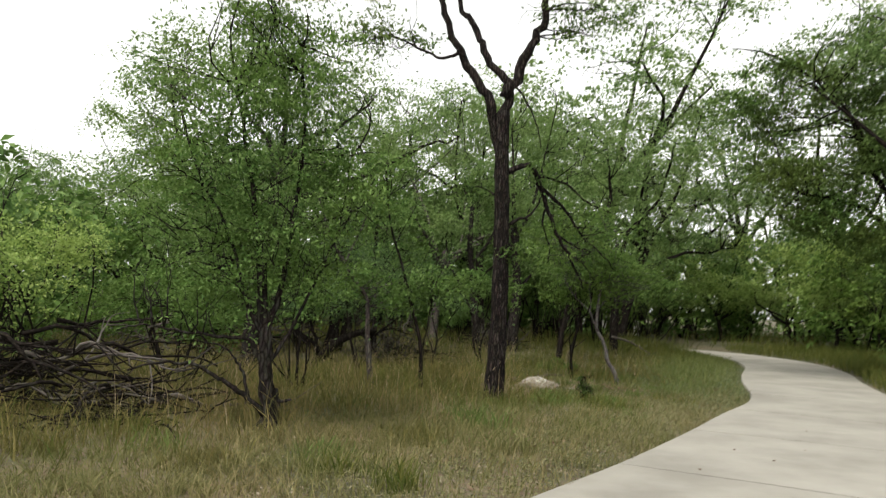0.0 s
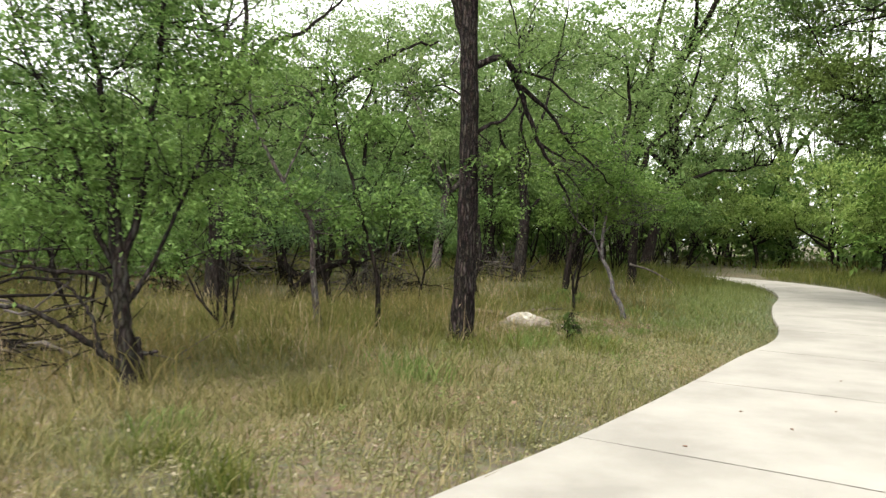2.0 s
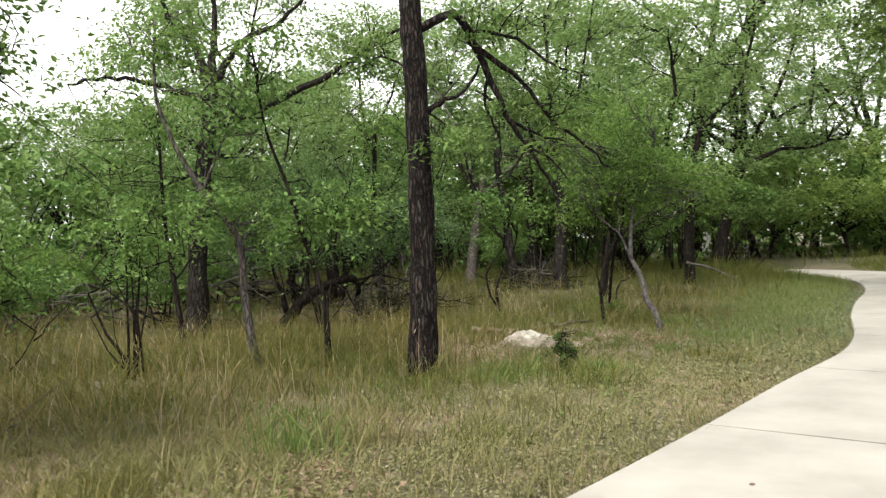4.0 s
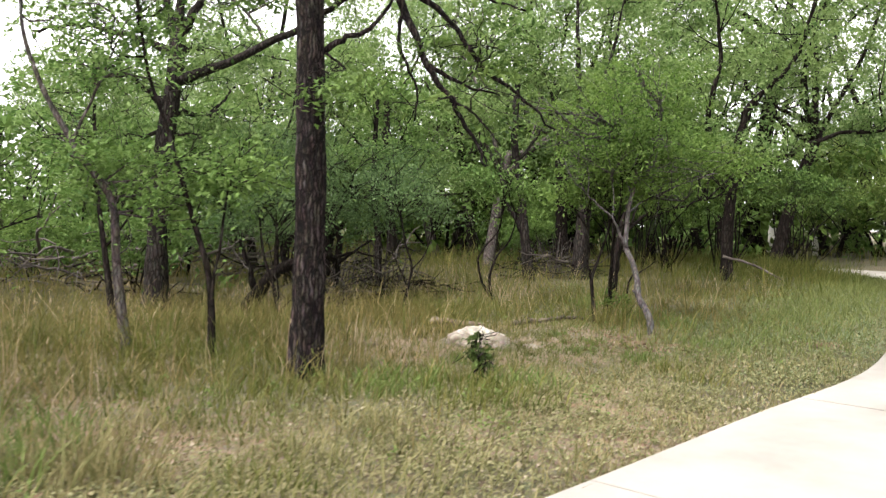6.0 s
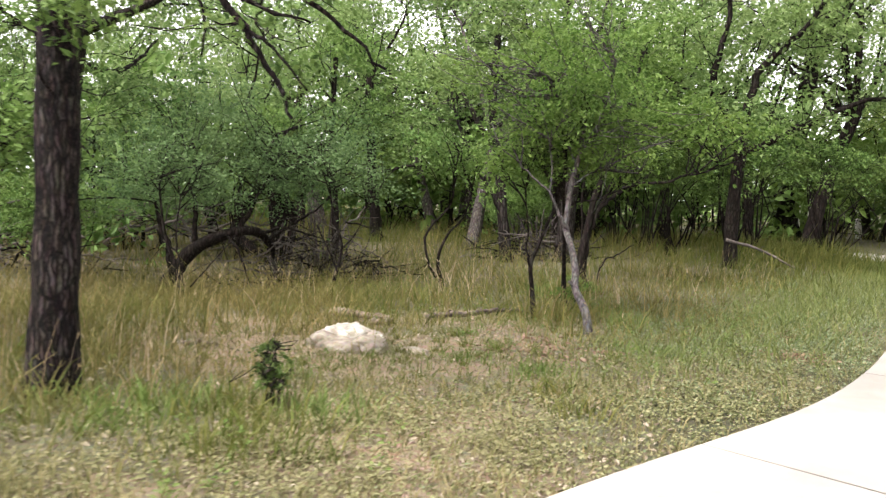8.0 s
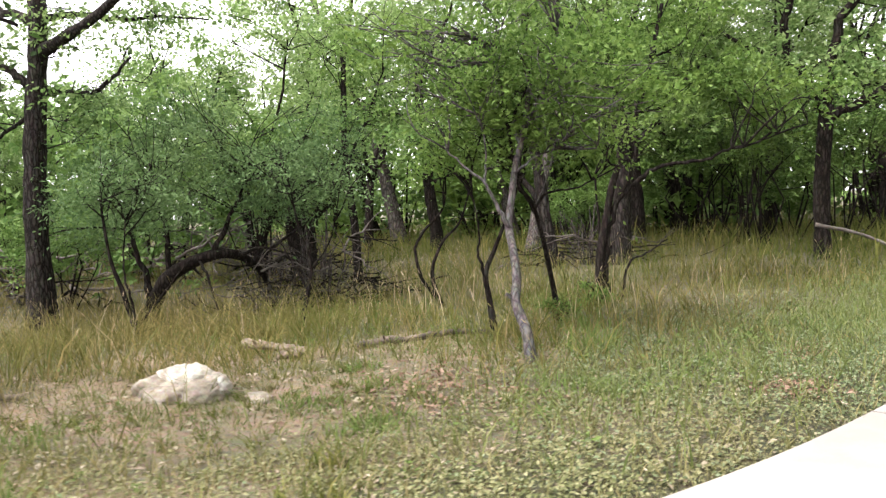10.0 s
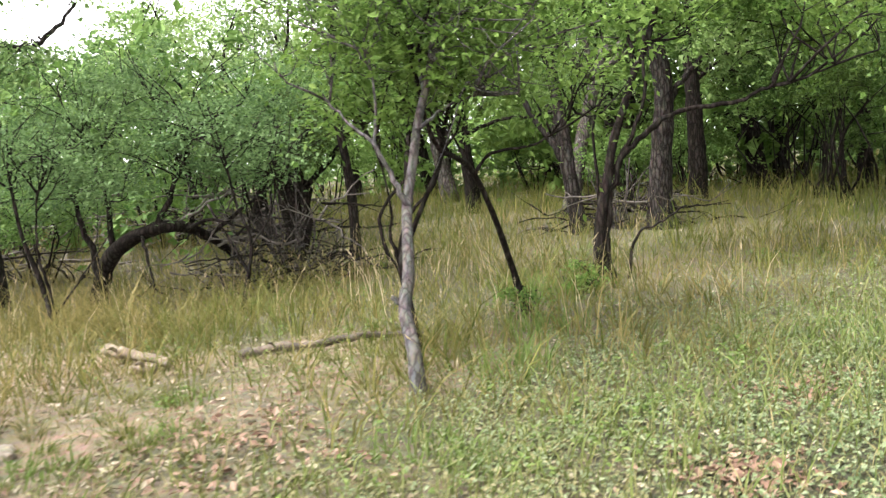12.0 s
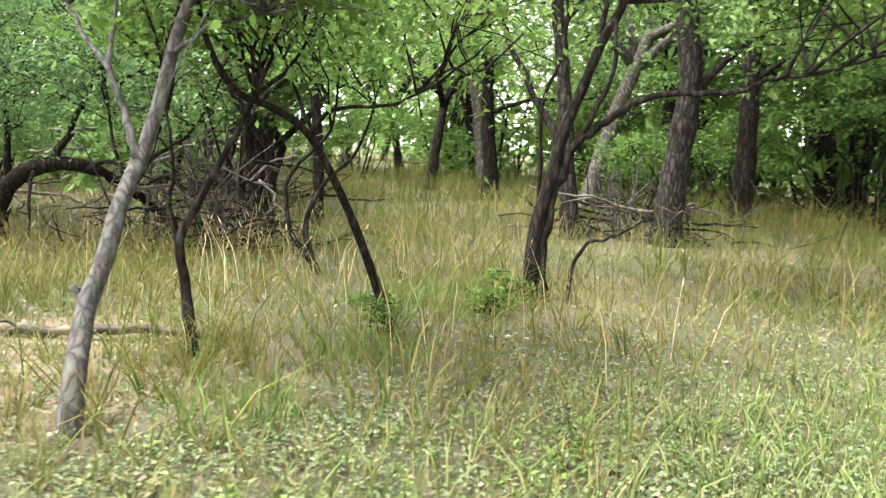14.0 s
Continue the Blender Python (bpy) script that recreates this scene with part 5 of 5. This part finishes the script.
def marker_post(x, y, high, wide):
    bm = bmesh.new()
    bmesh.ops.create_cone(bm, segments=14, radius1=wide / 2, radius2=wide / 2, depth=high, cap_ends=True)
    bmesh.ops.bevel(bm, geom=[e for e in bm.edges if e.calc_length() < wide * 0.5], offset=wide * 0.12, segments=2, affect="EDGES")
    bmesh.ops.translate(bm, verts=bm.verts, vec=(0, 0, high / 2))
    ob = part("marker_post", bm, WHITE_PAINT, None)
    ob.location = (x, y, z_at(x, y) - 0.02)
    return tagged(ob, "white painted marker post far down the path", "post", "marker posts")


marker_post(2.85, 44.0, 0.8, 0.34)
marker_post(1.1, 45.5, 1.5, 0.4)
marker_post(0.2, 48.0, 1.9, 0.4)

# ---- grass and litter ----


def blades(name, label, x, y, high, wide, mat, seed, bend=0.45, heads=0.0, way=None):
    """Bent grass blades of two segments, with pointed seed heads on some."""
    rng = np.random.default_rng(seed)
    n = len(x)
    foot = np.stack([x, y, ground_z(x, y) - 0.01], 1)
    ang, turn = rng.uniform(0, 6.283, n), rng.uniform(0, 6.283, n)
    if way is not None:
        ang = way + rng.normal(0, 0.6, n)
    lean = np.stack([np.cos(ang), np.sin(ang), np.zeros(n)], 1) * (high * rng.uniform(0.1, 1, n) * bend)[:, None]
    side = np.stack([np.cos(turn), np.sin(turn), np.zeros(n)], 1) * (wide * 0.5)[:, None]
    up = np.stack([np.zeros(n), np.zeros(n), high], 1)
    mid, tip = foot + up * 0.58 + lean * 0.35, foot + up * 0.97 + lean
    v = np.stack([foot - side, foot + side, mid + side * 0.8, mid - side * 0.8, tip + side * 0.15, tip - side * 0.15], 1).reshape(-1, 3)
    k = np.arange(n)[:, None] * 6
    f = np.concatenate([k + [[0, 1, 2, 3]], k + [[3, 2, 4, 5]]]).reshape(-1, 4)
    if heads:
        pick = rng.uniform(size=n) < heads
        along = unit(tip[pick] - mid[pick])
        ln = rng.uniform(0.04, 0.085, pick.sum())
        hv, hf = leaf_cards(tip[pick] + along * (ln * 0.4)[:, None], along, unit(rng.normal(size=(pick.sum(), 3))), ln, ln * 0.13)
        f = np.vstack([f, hf + len(v)])
        v = np.vstack([v, hv])
    ob = part(name, as_mesh(name, v, f, False), mat, None)
    return tagged(ob, label, "grass", kind="stuff")


def scatter(n, seed, box, keep):
    """Points in a box (x0, y0, x1, y1), kept by chance keep(x, y)."""
    rng = np.random.default_rng(seed)
    x, y = rng.uniform(box[0], box[2], n), rng.uniform(box[1], box[3], n)
    ok = rng.uniform(size=n) < keep(x, y)
    return x[ok], y[ok]


LATTICE = np.random.default_rng(399).uniform(0, 1, (256, 256))


def patchy(x, y, size, shift=0):
    """Smooth random patches about that many metres wide, from 0 to 1."""
    total, weight = 0.0, 0.0
    for k in range(3):
        u, w = np.asarray(x) / size * 2**k + 40.3 + shift, np.asarray(y) / size * 2**k + 17.7 + 3 * shift
        i, j = np.floor(u).astype(int), np.floor(w).astype(int)
        f, g = u - i, w - j
        f, g = f * f * (3 - 2 * f), g * g * (3 - 2 * g)
        at = lambda a, b: LATTICE[(i + a) % 256, (j + b) % 256]
        total = total + 0.55**k * ((at(0, 0) * (1 - f) + at(1, 0) * f) * (1 - g) + (at(0, 1) * (1 - f) + at(1, 1) * f) * g)
        weight += 0.55**k
    return np.clip((total / weight - 0.5) * 1.7 + 0.5, 0, 1)


def clumped(x, y):
    return patchy(x, y, 0.55, 5)


def bunched(x, y, cell, pull, seed):
    """Points drawn towards the hearts of scattered bunches, and the way outward from each heart."""
    rng = np.random.default_rng(seed)
    jit = rng.uniform(0.1, 0.9, (128, 128, 2))
    i, j = np.floor(x / cell).astype(int), np.floor(y / cell).astype(int)
    heart = (np.stack([i, j], 1) + jit[i % 128, j % 128]) * cell
    off = np.stack([x, y], 1) - heart
    take = rng.uniform(size=len(x)) < 0.8
    moved = heart + off * np.where(take, 1 - pull, 1.0)[:, None]
    return moved[:, 0], moved[:, 1], np.arctan2(off[:, 1], off[:, 0])


def bare(x, y):
    """One where the trodden, stony ground lies open round the boulder and the pale sapling."""
    a = np.exp(-(((x - 0.9) / 1.5) ** 2 + ((y - 15.3) / 1.5) ** 2) ** 2)
    a = np.maximum(a, np.exp(-(((x - 0.05) / 0.75) ** 2 + ((y - 16.9) / 0.6) ** 2) ** 2))
    return np.maximum(a, np.exp(-(((x + 0.2) / 1.2) ** 2 + ((y - 14.2) / 0.8) ** 2) ** 2))


def tall_chance(x, y):
    d, left = off_path(x, y)
    start = np.where(y < 9.3, 3.35, np.where(y < 10.8, 2.5, 1.75)) + 0.35 * np.sin(y * 1.3) + 0.2 * np.sin(y * 3.7)
    inside = 1 / (1 + np.exp(-(d - start) / 0.3))
    near = 1 / (1 + (np.hypot(x - 1.5, y - 13) / 8.8) ** 2)
    return np.where(left, inside, (d > 2.2) * 0.6) * (1 - 0.985 * bare(x, y)) * (0.25 + 0.75 * clumped(x * 0.6, y * 0.6)) * near * (d > 0.1)


rng = np.random.default_rng(401)
x, y = scatter(780000, 402, (-15, 5, 13, 36), lambda x, y: tall_chance(x, y) * (0.12 + 0.88 * patchy(x, y, 0.9, 2)))
x, y, way = bunched(x, y, 0.24, 0.72, 404)
high = np.clip(rng.gamma(6, 0.047, len(x)), 0, 0.55) * (0.3 + 0.55 * patchy(x, y, 0.35, 8) + 0.5 * patchy(x, y, 1.6, 3)) * np.clip(0.35 + 0.45 * (off_path(x, y)[0] - 1.4), 0.35, 1.05)
fresh = rng.uniform(size=len(x)) < np.clip(0.2 + 0.38 / (1 + np.exp(-(y + 0.6 * x - 17.5) / 0.8)) + 1.1 * (patchy(x, y, 1.3, 11) - 0.5), 0.05, 0.95)
for pick, mat, label in ((~fresh, TALL_GRASS, "tall dry straw-coloured grass with seed heads"), (fresh, FRESH_GRASS, "tall yellow-green grass with a few seed heads")):
    blades("tall_grass", label, x[pick], y[pick], high[pick], rng.uniform(0.005, 0.011, pick.sum()), mat, 403, 1.4, 0.2, way[pick])

x, y = scatter(16000, 461, (-6, 8, 5, 23), lambda x, y: tall_chance(x, y) * (1 - bare(x, y)) ** 3 * patchy(x, y, 0.8, 21) ** 2 * (off_path(x, y)[0] > 2.0))
blades("straw_stalks", "bleached seeding stalks over the tall dry grass", x, y, rng.uniform(0.22, 0.58, len(x)), rng.uniform(0.004, 0.008, len(x)), SEED_HEAD, 462, 0.55, 0.9)


def far_chance(x, y):
    d, left = off_path(x, y)
    return (d > 1.2) * (0.3 + 0.7 * clumped(x * 0.4, y * 0.4)) * np.clip((np.hypot(x - 3, y - 11) - 11) / 6, 0, 1)


x, y = scatter(32000, 412, (-32, 12, 18, 58), far_chance)
blades("meadow_grass", "rough grass under the far trees", x, y, rng.gamma(9, 0.045, len(x)), rng.uniform(0.014, 0.03, len(x)), FRESH_GRASS, 413, 0.6)


def turf_chance(x, y):
    d, left = off_path(x, y)
    near = 1 / (1 + (np.hypot(x - 1.2, y - 11) / 6.0) ** 2)
    return (d > 0.0) * near * np.where(bare(x, y) > 0.5, 0.5, 1.0) * (0.08 + 0.92 * patchy(x, y, 0.5, 31))


x, y = scatter(330000, 404, (-6, 3, 6.5, 23), turf_chance)
blades("short_grass", "short dry trodden grass beside the path", x, y, (rng.gamma(6, 0.010, len(x)) + 0.02) * np.where(y < 11.5, 1.0 + 0.9 * clumped(x * 2.5, y * 2.5), 1.0), rng.uniform(0.004, 0.009, len(x)), TURF, 405, 1.1)


x, y = scatter(90000, 431, (-5, 4.2, 1.5, 10), lambda x, y: (lambda q: q[1] * (q[0] > 0.9) * (q[0] < 4.2) * np.exp(-((q[0] - 2.4) / 1.0) ** 2))(off_path(x, y)) * (0.1 + 0.9 * patchy(x, y, 0.4, 51)))
x, y, way = bunched(x, y, 0.2, 0.6, 432)
blades("matted_grass", "pale matted dry grass flattened in bunches", x, y, rng.uniform(0.05, 0.15, len(x)), rng.uniform(0.004, 0.008, len(x)), TURF, 433, 2.0, 0.0, way)


x, y = scatter(60000, 434, (-3, 12, 4, 18.5), lambda x, y: bare(x, y) * (off_path(x, y)[0] > 0.5) * patchy(x, y, 0.45, 61) ** 1.5)
x, y, way = bunched(x, y, 0.3, 0.62, 435)
green = patchy(x, y, 0.7, 63) > 0.62
for pick, mat, label in ((~green, TURF, "small matted tufts of dry grass on bare soil"), (green, FRESH_GRASS, "small matted tufts of green grass on bare soil")):
    blades("matted_grass", label, x[pick], y[pick], rng.uniform(0.03, 0.1, pick.sum()), rng.uniform(0.004, 0.008, pick.sum()), mat, 436, 1.8, 0.0, way[pick])

x, y = scatter(60000, 437, (-3, 21, 6, 35), lambda x, y: (lambda q: q[1] * np.exp(-((q[0] - 2.6) / 1.1) ** 2) * (q[0] > 1.2))(off_path(x, y)) * (0.2 + 0.8 * patchy(x, y, 0.9, 71)) * 0.6)
blades("tall_grass", "tall yellow-green grass before the bend of the path", x, y, rng.uniform(0.2, 0.45, len(x)) * np.clip((y - 21) / 5, 0.4, 1.1), rng.uniform(0.007, 0.012, len(x)), FRESH_GRASS, 438, 0.9, 0.2)


def verge_chance(x, y):
    d, left = off_path(x, y)
    return np.exp(-((d - 0.8) / np.where(y > 14.5, 1.5, 1.0)) ** 2) * (d > 0.02) * (1 - 0.8 * bare(x, y)) * (0.1 + 0.9 * clumped(x * 2.2, y * 2.2) * (0.4 + 0.6 * clumped(x * 0.9 + 2, y * 0.9))) / (1 + (np.hypot(x - 3, y - 14.5) / 7.5) ** 2)


def flat_leaves(name, label, x, y, size, mat, seed, lift, tilt, slim=0.65):
    rng = np.random.default_rng(seed)
    n = len(x)
    c = np.stack([x, y, ground_z(x, y) + rng.uniform(0.2, 1, n) * lift], 1)
    ang = rng.uniform(0, 6.283, n)
    along = unit(np.stack([np.cos(ang), np.sin(ang), rng.normal(0, tilt, n)], 1))
    nor = unit(rng.normal(0, tilt, (n, 3)) + [0, 0, 1])
    ln = size * rng.uniform(0.6, 1.4, n)
    v, f = leaf_cards(c, along, nor, ln, ln * slim)
    ob = part(name, as_mesh(name, v, f, False), mat, None)
    return tagged(ob, label, "ground cover", kind="stuff")


x, y = scatter(1500000, 406, (-1, 5, 6, 25), verge_chance)
late = np.random.default_rng(417).uniform(size=len(x)) < 0.9 / (1 + np.exp(-(y - 16.2) / 0.7))
flat_leaves("ground_cover", "low dry olive ground cover of small leaves", x[~late], y[~late], 0.022, CLOVER, 407, 0.045, 0.35)
flat_leaves("ground_cover", "low fresh green ground cover of small leaves", x[late], y[late], 0.023, GREEN_COVER, 417, 0.055, 0.35)
x, y = scatter(400000, 408, (-6, 3, 7, 24), lambda x, y: turf_chance(x, y) * (0.25 + 0.75 * bare(x, y) + 0.4 * verge_chance(x, y)))
flat_leaves("leaf_litter", "dead brown and grey leaves scattered over the soil", x, y, 0.04, LITTER, 409, 0.02, 0.3, 0.5)


x, y = scatter(150000, 414, (0, 13, 8, 30), lambda x, y: (lambda q: np.exp(-((q - 1.1) / 0.8) ** 2) * (q > 0.1))(off_path(x, y)[0]) * off_path(x, y)[1] * np.clip((y - 14) / 5, 0, 1) * 0.55)
blades("verge_grass", "soft green mown grass along the path", x, y, rng.gamma(6, 0.016, len(x)) + 0.03, rng.uniform(0.006, 0.012, len(x)), TURF_GREEN, 415, 1.0)


x, y = scatter(60000, 418, (6, 14, 13, 36), lambda x, y: (lambda q: (q[0] > 0.15) * ~q[1] * np.exp(-((q[0] - 1.5) / 2.2) ** 2))(off_path(x, y)) * 0.6)
blades("roadside_grass", "rough green grass on the far side of the path", x, y, rng.gamma(7, 0.03, len(x)) + 0.05, rng.uniform(0.008, 0.016, len(x)), FRESH_GRASS, 419, 0.9, 0.2)
for k, (cx, cy, reach, count) in enumerate([(0.12, 9.1, 0.5, 420), (2.92, 17.85, 0.25, 160), (3.25, 16.75, 0.3, 200), (3.0, 18.2, 0.22, 120), (1.4, 15.6, 0.8, 380)]):
    pick = np.random.default_rng(440 + k)
    x, y = cx + pick.normal(0, reach * 0.5, count), cy + pick.normal(0, reach * 0.5, count)
    flat_leaves("fallen_leaves", "drift of reddish brown fallen leaves", x, y, 0.055, RED_LITTER, 450 + k, 0.03, 0.35, 0.5)


def weeds(name, label, x, y, high, leaf, mat, seed):
    """Low leafy plants: a short stem's worth of leaves round each foot."""
    rng = np.random.default_rng(seed)
    each = 13
    n = len(x) * each
    tall = np.repeat(high, each)
    ang, rise = rng.uniform(0, 6.283, n), rng.uniform(0.1, 1, n)
    out = np.stack([np.cos(ang), np.sin(ang), rng.uniform(-0.1, 0.7, n)], 1)
    c = np.stack([np.repeat(x, each), np.repeat(y, each), ground_z(np.repeat(x, each), np.repeat(y, each)) + rise * tall], 1)
    ln = leaf * rng.uniform(0.6, 1.35, n)
    c = c + out * [1, 1, 0.3] * (tall * (1.15 - rise) * 0.7 * rng.uniform(0.3, 1, n))[:, None]
    v, f = leaf_cards(c, unit(out), unit(rng.normal(0, 0.4, (n, 3)) + [0, 0, 1]), ln, ln * 0.5)
    return tagged(part(name, as_mesh(name, v, f, False), mat, None), label, "weeds", kind="stuff")


x, y = scatter(9000, 471, (-4, 8, 5, 22), lambda x, y: (off_path(x, y)[0] > 0.6) * off_path(x, y)[1] * (1 - 0.85 * bare(x, y)) * patchy(x, y, 0.9, 41) ** 3 * np.where(y > 15, 0.9, 0.5))
weeds("leafy_weeds", "low green leafy weeds among the grass", x, y, rng.uniform(0.04, 0.15, len(x)), 0.03, GREEN_BLADE, 472)


def tuft(label, x, y, count, high, reach, mat, seed):
    rng = np.random.default_rng(seed)
    r, ang = reach * rng.uniform(0, 1, count) ** 0.7, rng.uniform(0, 6.283, count)
    return tagged(blades("grass_tuft", label, x + r * np.cos(ang), y + r * np.sin(ang), high * rng.uniform(0.4, 1.1, count), rng.uniform(0.006, 0.013, count), mat, seed + 1, 0.9), group="grass tufts", kind="stuff")


for k, (x, y, high, reach) in enumerate([(-0.12, 9.55, 0.36, 0.3), (-0.6, 10.2, 0.22, 0.4), (1.2, 12.9, 0.2, 0.35), (0.4, 12.4, 0.25, 0.4), (2.05, 16.28, 0.14, 0.28), (1.66, 14.75, 0.13, 0.16), (1.69, 14.93, 0.13, 0.2), (1.01, 14.99, 0.12, 0.22), (2.84, 18.91, 0.14, 0.4), (0.55, 12.05, 0.16, 0.25),
                                         (0.4, 13.6, 0.13, 0.22), (2.4, 16.3, 0.14, 0.22), (1.0, 15.6, 0.11, 0.16), (0.5, 15.9, 0.11, 0.18), (1.6, 17.4, 0.25, 0.3), (1.0, 18.3, 0.25, 0.35), (-1.2, 7.6, 0.2, 0.3), (-2.6, 7.3, 0.22, 0.3), (0.0, 19.4, 0.3, 0.4)]):
    tuft("clump of fresh green grass", x, y, int(420 * reach), high * 0.85, reach, GREEN_BLADE, 421 + 2 * k)
soft = np.random.default_rng(481)
for k, (x, y, reach) in enumerate([(0.95, 12.45, 0.4), (1.35, 12.35, 0.35), (0.55, 12.75, 0.3), (1.15, 12.05, 0.3), (-0.2, 11.6, 0.4), (0.1, 10.9, 0.35), (-1.0, 11.2, 0.4), (2.35, 13.9, 0.2), (2.0, 14.3, 0.16), (0.9, 10.2, 0.3)]):
    tuft("loose clump of light green grass", x, y, int(330 * reach), soft.uniform(0.13, 0.22), reach * 1.1, FRESH_GRASS, 501 + 2 * k)
for k, (x, y, reach) in enumerate([(-2.0, 6.9, 0.35), (-1.5, 8.1, 0.4), (-3.2, 7.9, 0.4), (-0.6, 8.5, 0.35), (-2.4, 9.0, 0.4), (-0.9, 7.0, 0.3), (-3.4, 6.7, 0.35), (0.2, 9.9, 0.3), (-1.9, 10.3, 0.4), (-3.6, 9.4, 0.4), (0.3, 8.3, 0.25), (-0.3, 6.6, 0.22)]):
    tuft("bent clump of pale dry grass", x, y, int(560 * reach), soft.uniform(0.16, 0.28), reach, (TALL_GRASS, TURF, FRESH_GRASS)[k % 3], 541 + 2 * k)

# ---- the footpath of poured slabs ----
path = new("pavement")
tagged(path, "pale broomed concrete footpath in jointed slabs", "footpath", kind="structure")
steps = np.concatenate([[0], np.cumsum(np.linalg.norm(np.diff(edge, axis=0), axis=1))])
joint = steps[np.argmin(np.hypot(edge[:, 0] - 2.17, edge[:, 1] - 11.08))] % 2.78
cuts = np.arange(joint, steps[-1], 2.78)
for s0, s1 in zip(cuts[:-1], cuts[1:]):
    s = np.linspace(s0 + 0.007, s1 - 0.007, 9)
    ex, ey = np.interp(s, steps, edge[:, 0]), np.interp(s, steps, edge[:, 1])
    wx, wy = np.interp(s, steps, right_way[:, 0]), np.interp(s, steps, right_way[:, 1])
    rows = []
    for off, z in ((0.0, -0.12), (0.0, 0.008), (0.015, 0.02), (WIDE / 2, 0.026), (WIDE - 0.015, 0.02), (WIDE, 0.008), (WIDE, -0.12)):
        rows.append(np.stack([ex + wx * off, ey + wy * off, np.full(9, z)], 1))
    v = np.stack(rows, 1).reshape(-1, 3)
    f = [(a * 7 + b, a * 7 + b + 1, a * 7 + b + 8, a * 7 + b + 7) for a in range(8) for b in range(6)]
    f += [(0, 1, 5, 6), (1, 2, 4, 5), (56, 57, 61, 62), (57, 58, 60, 61)]
    part("slab", as_mesh("slab", v, f, False), CONCRETE, path)

# ---- dead leaves on the footpath ----


def dead_leaf(x, y, size, turn):
    """A curled leaf: a pointed blade of six corners bent along its midrib, with thickness."""
    bm = bmesh.new()
    rim = [(-0.5, 0, 0.1), (-0.2, 0.26, 0.2), (0.2, 0.24, 0.22), (0.5, 0, 0.12), (0.2, -0.24, 0.2), (-0.2, -0.26, 0.22)]
    top = [bm.verts.new(Vector(p) * size) for p in rim]
    low = [bm.verts.new((Vector(p) - Vector((0, 0, 0.05))) * size) for p in rim]
    a, b = bm.verts.new(Vector((0, 0, 0.06)) * size), bm.verts.new(Vector((0, 0, 0.0)))
    for k in range(6):
        n = (k + 1) % 6
        bm.faces.new((a, top[k], top[n]))
        bm.faces.new((b, low[n], low[k]))
        bm.faces.new((top[k], low[k], low[n], top[n]))
    ob = part("dead_leaf", bm, RED_LITTER, None)
    ob.location, ob.rotation_euler = (x, y, 0.026), (0, 0, turn)
    return tagged(ob, "small curled brown dead leaf lying on concrete", "leaf", "leaves on the path")


for x, y, size, turn in ((2.47, 9.7, 0.035, 0.4), (2.76, 9.2, 0.04, 2.1), (3.22, 10.0, 0.035, 1.2), (1.99, 8.42, 0.035, 2.8), (3.6, 11.6, 0.035, 0.9)):
    dead_leaf(x, y, size, turn)
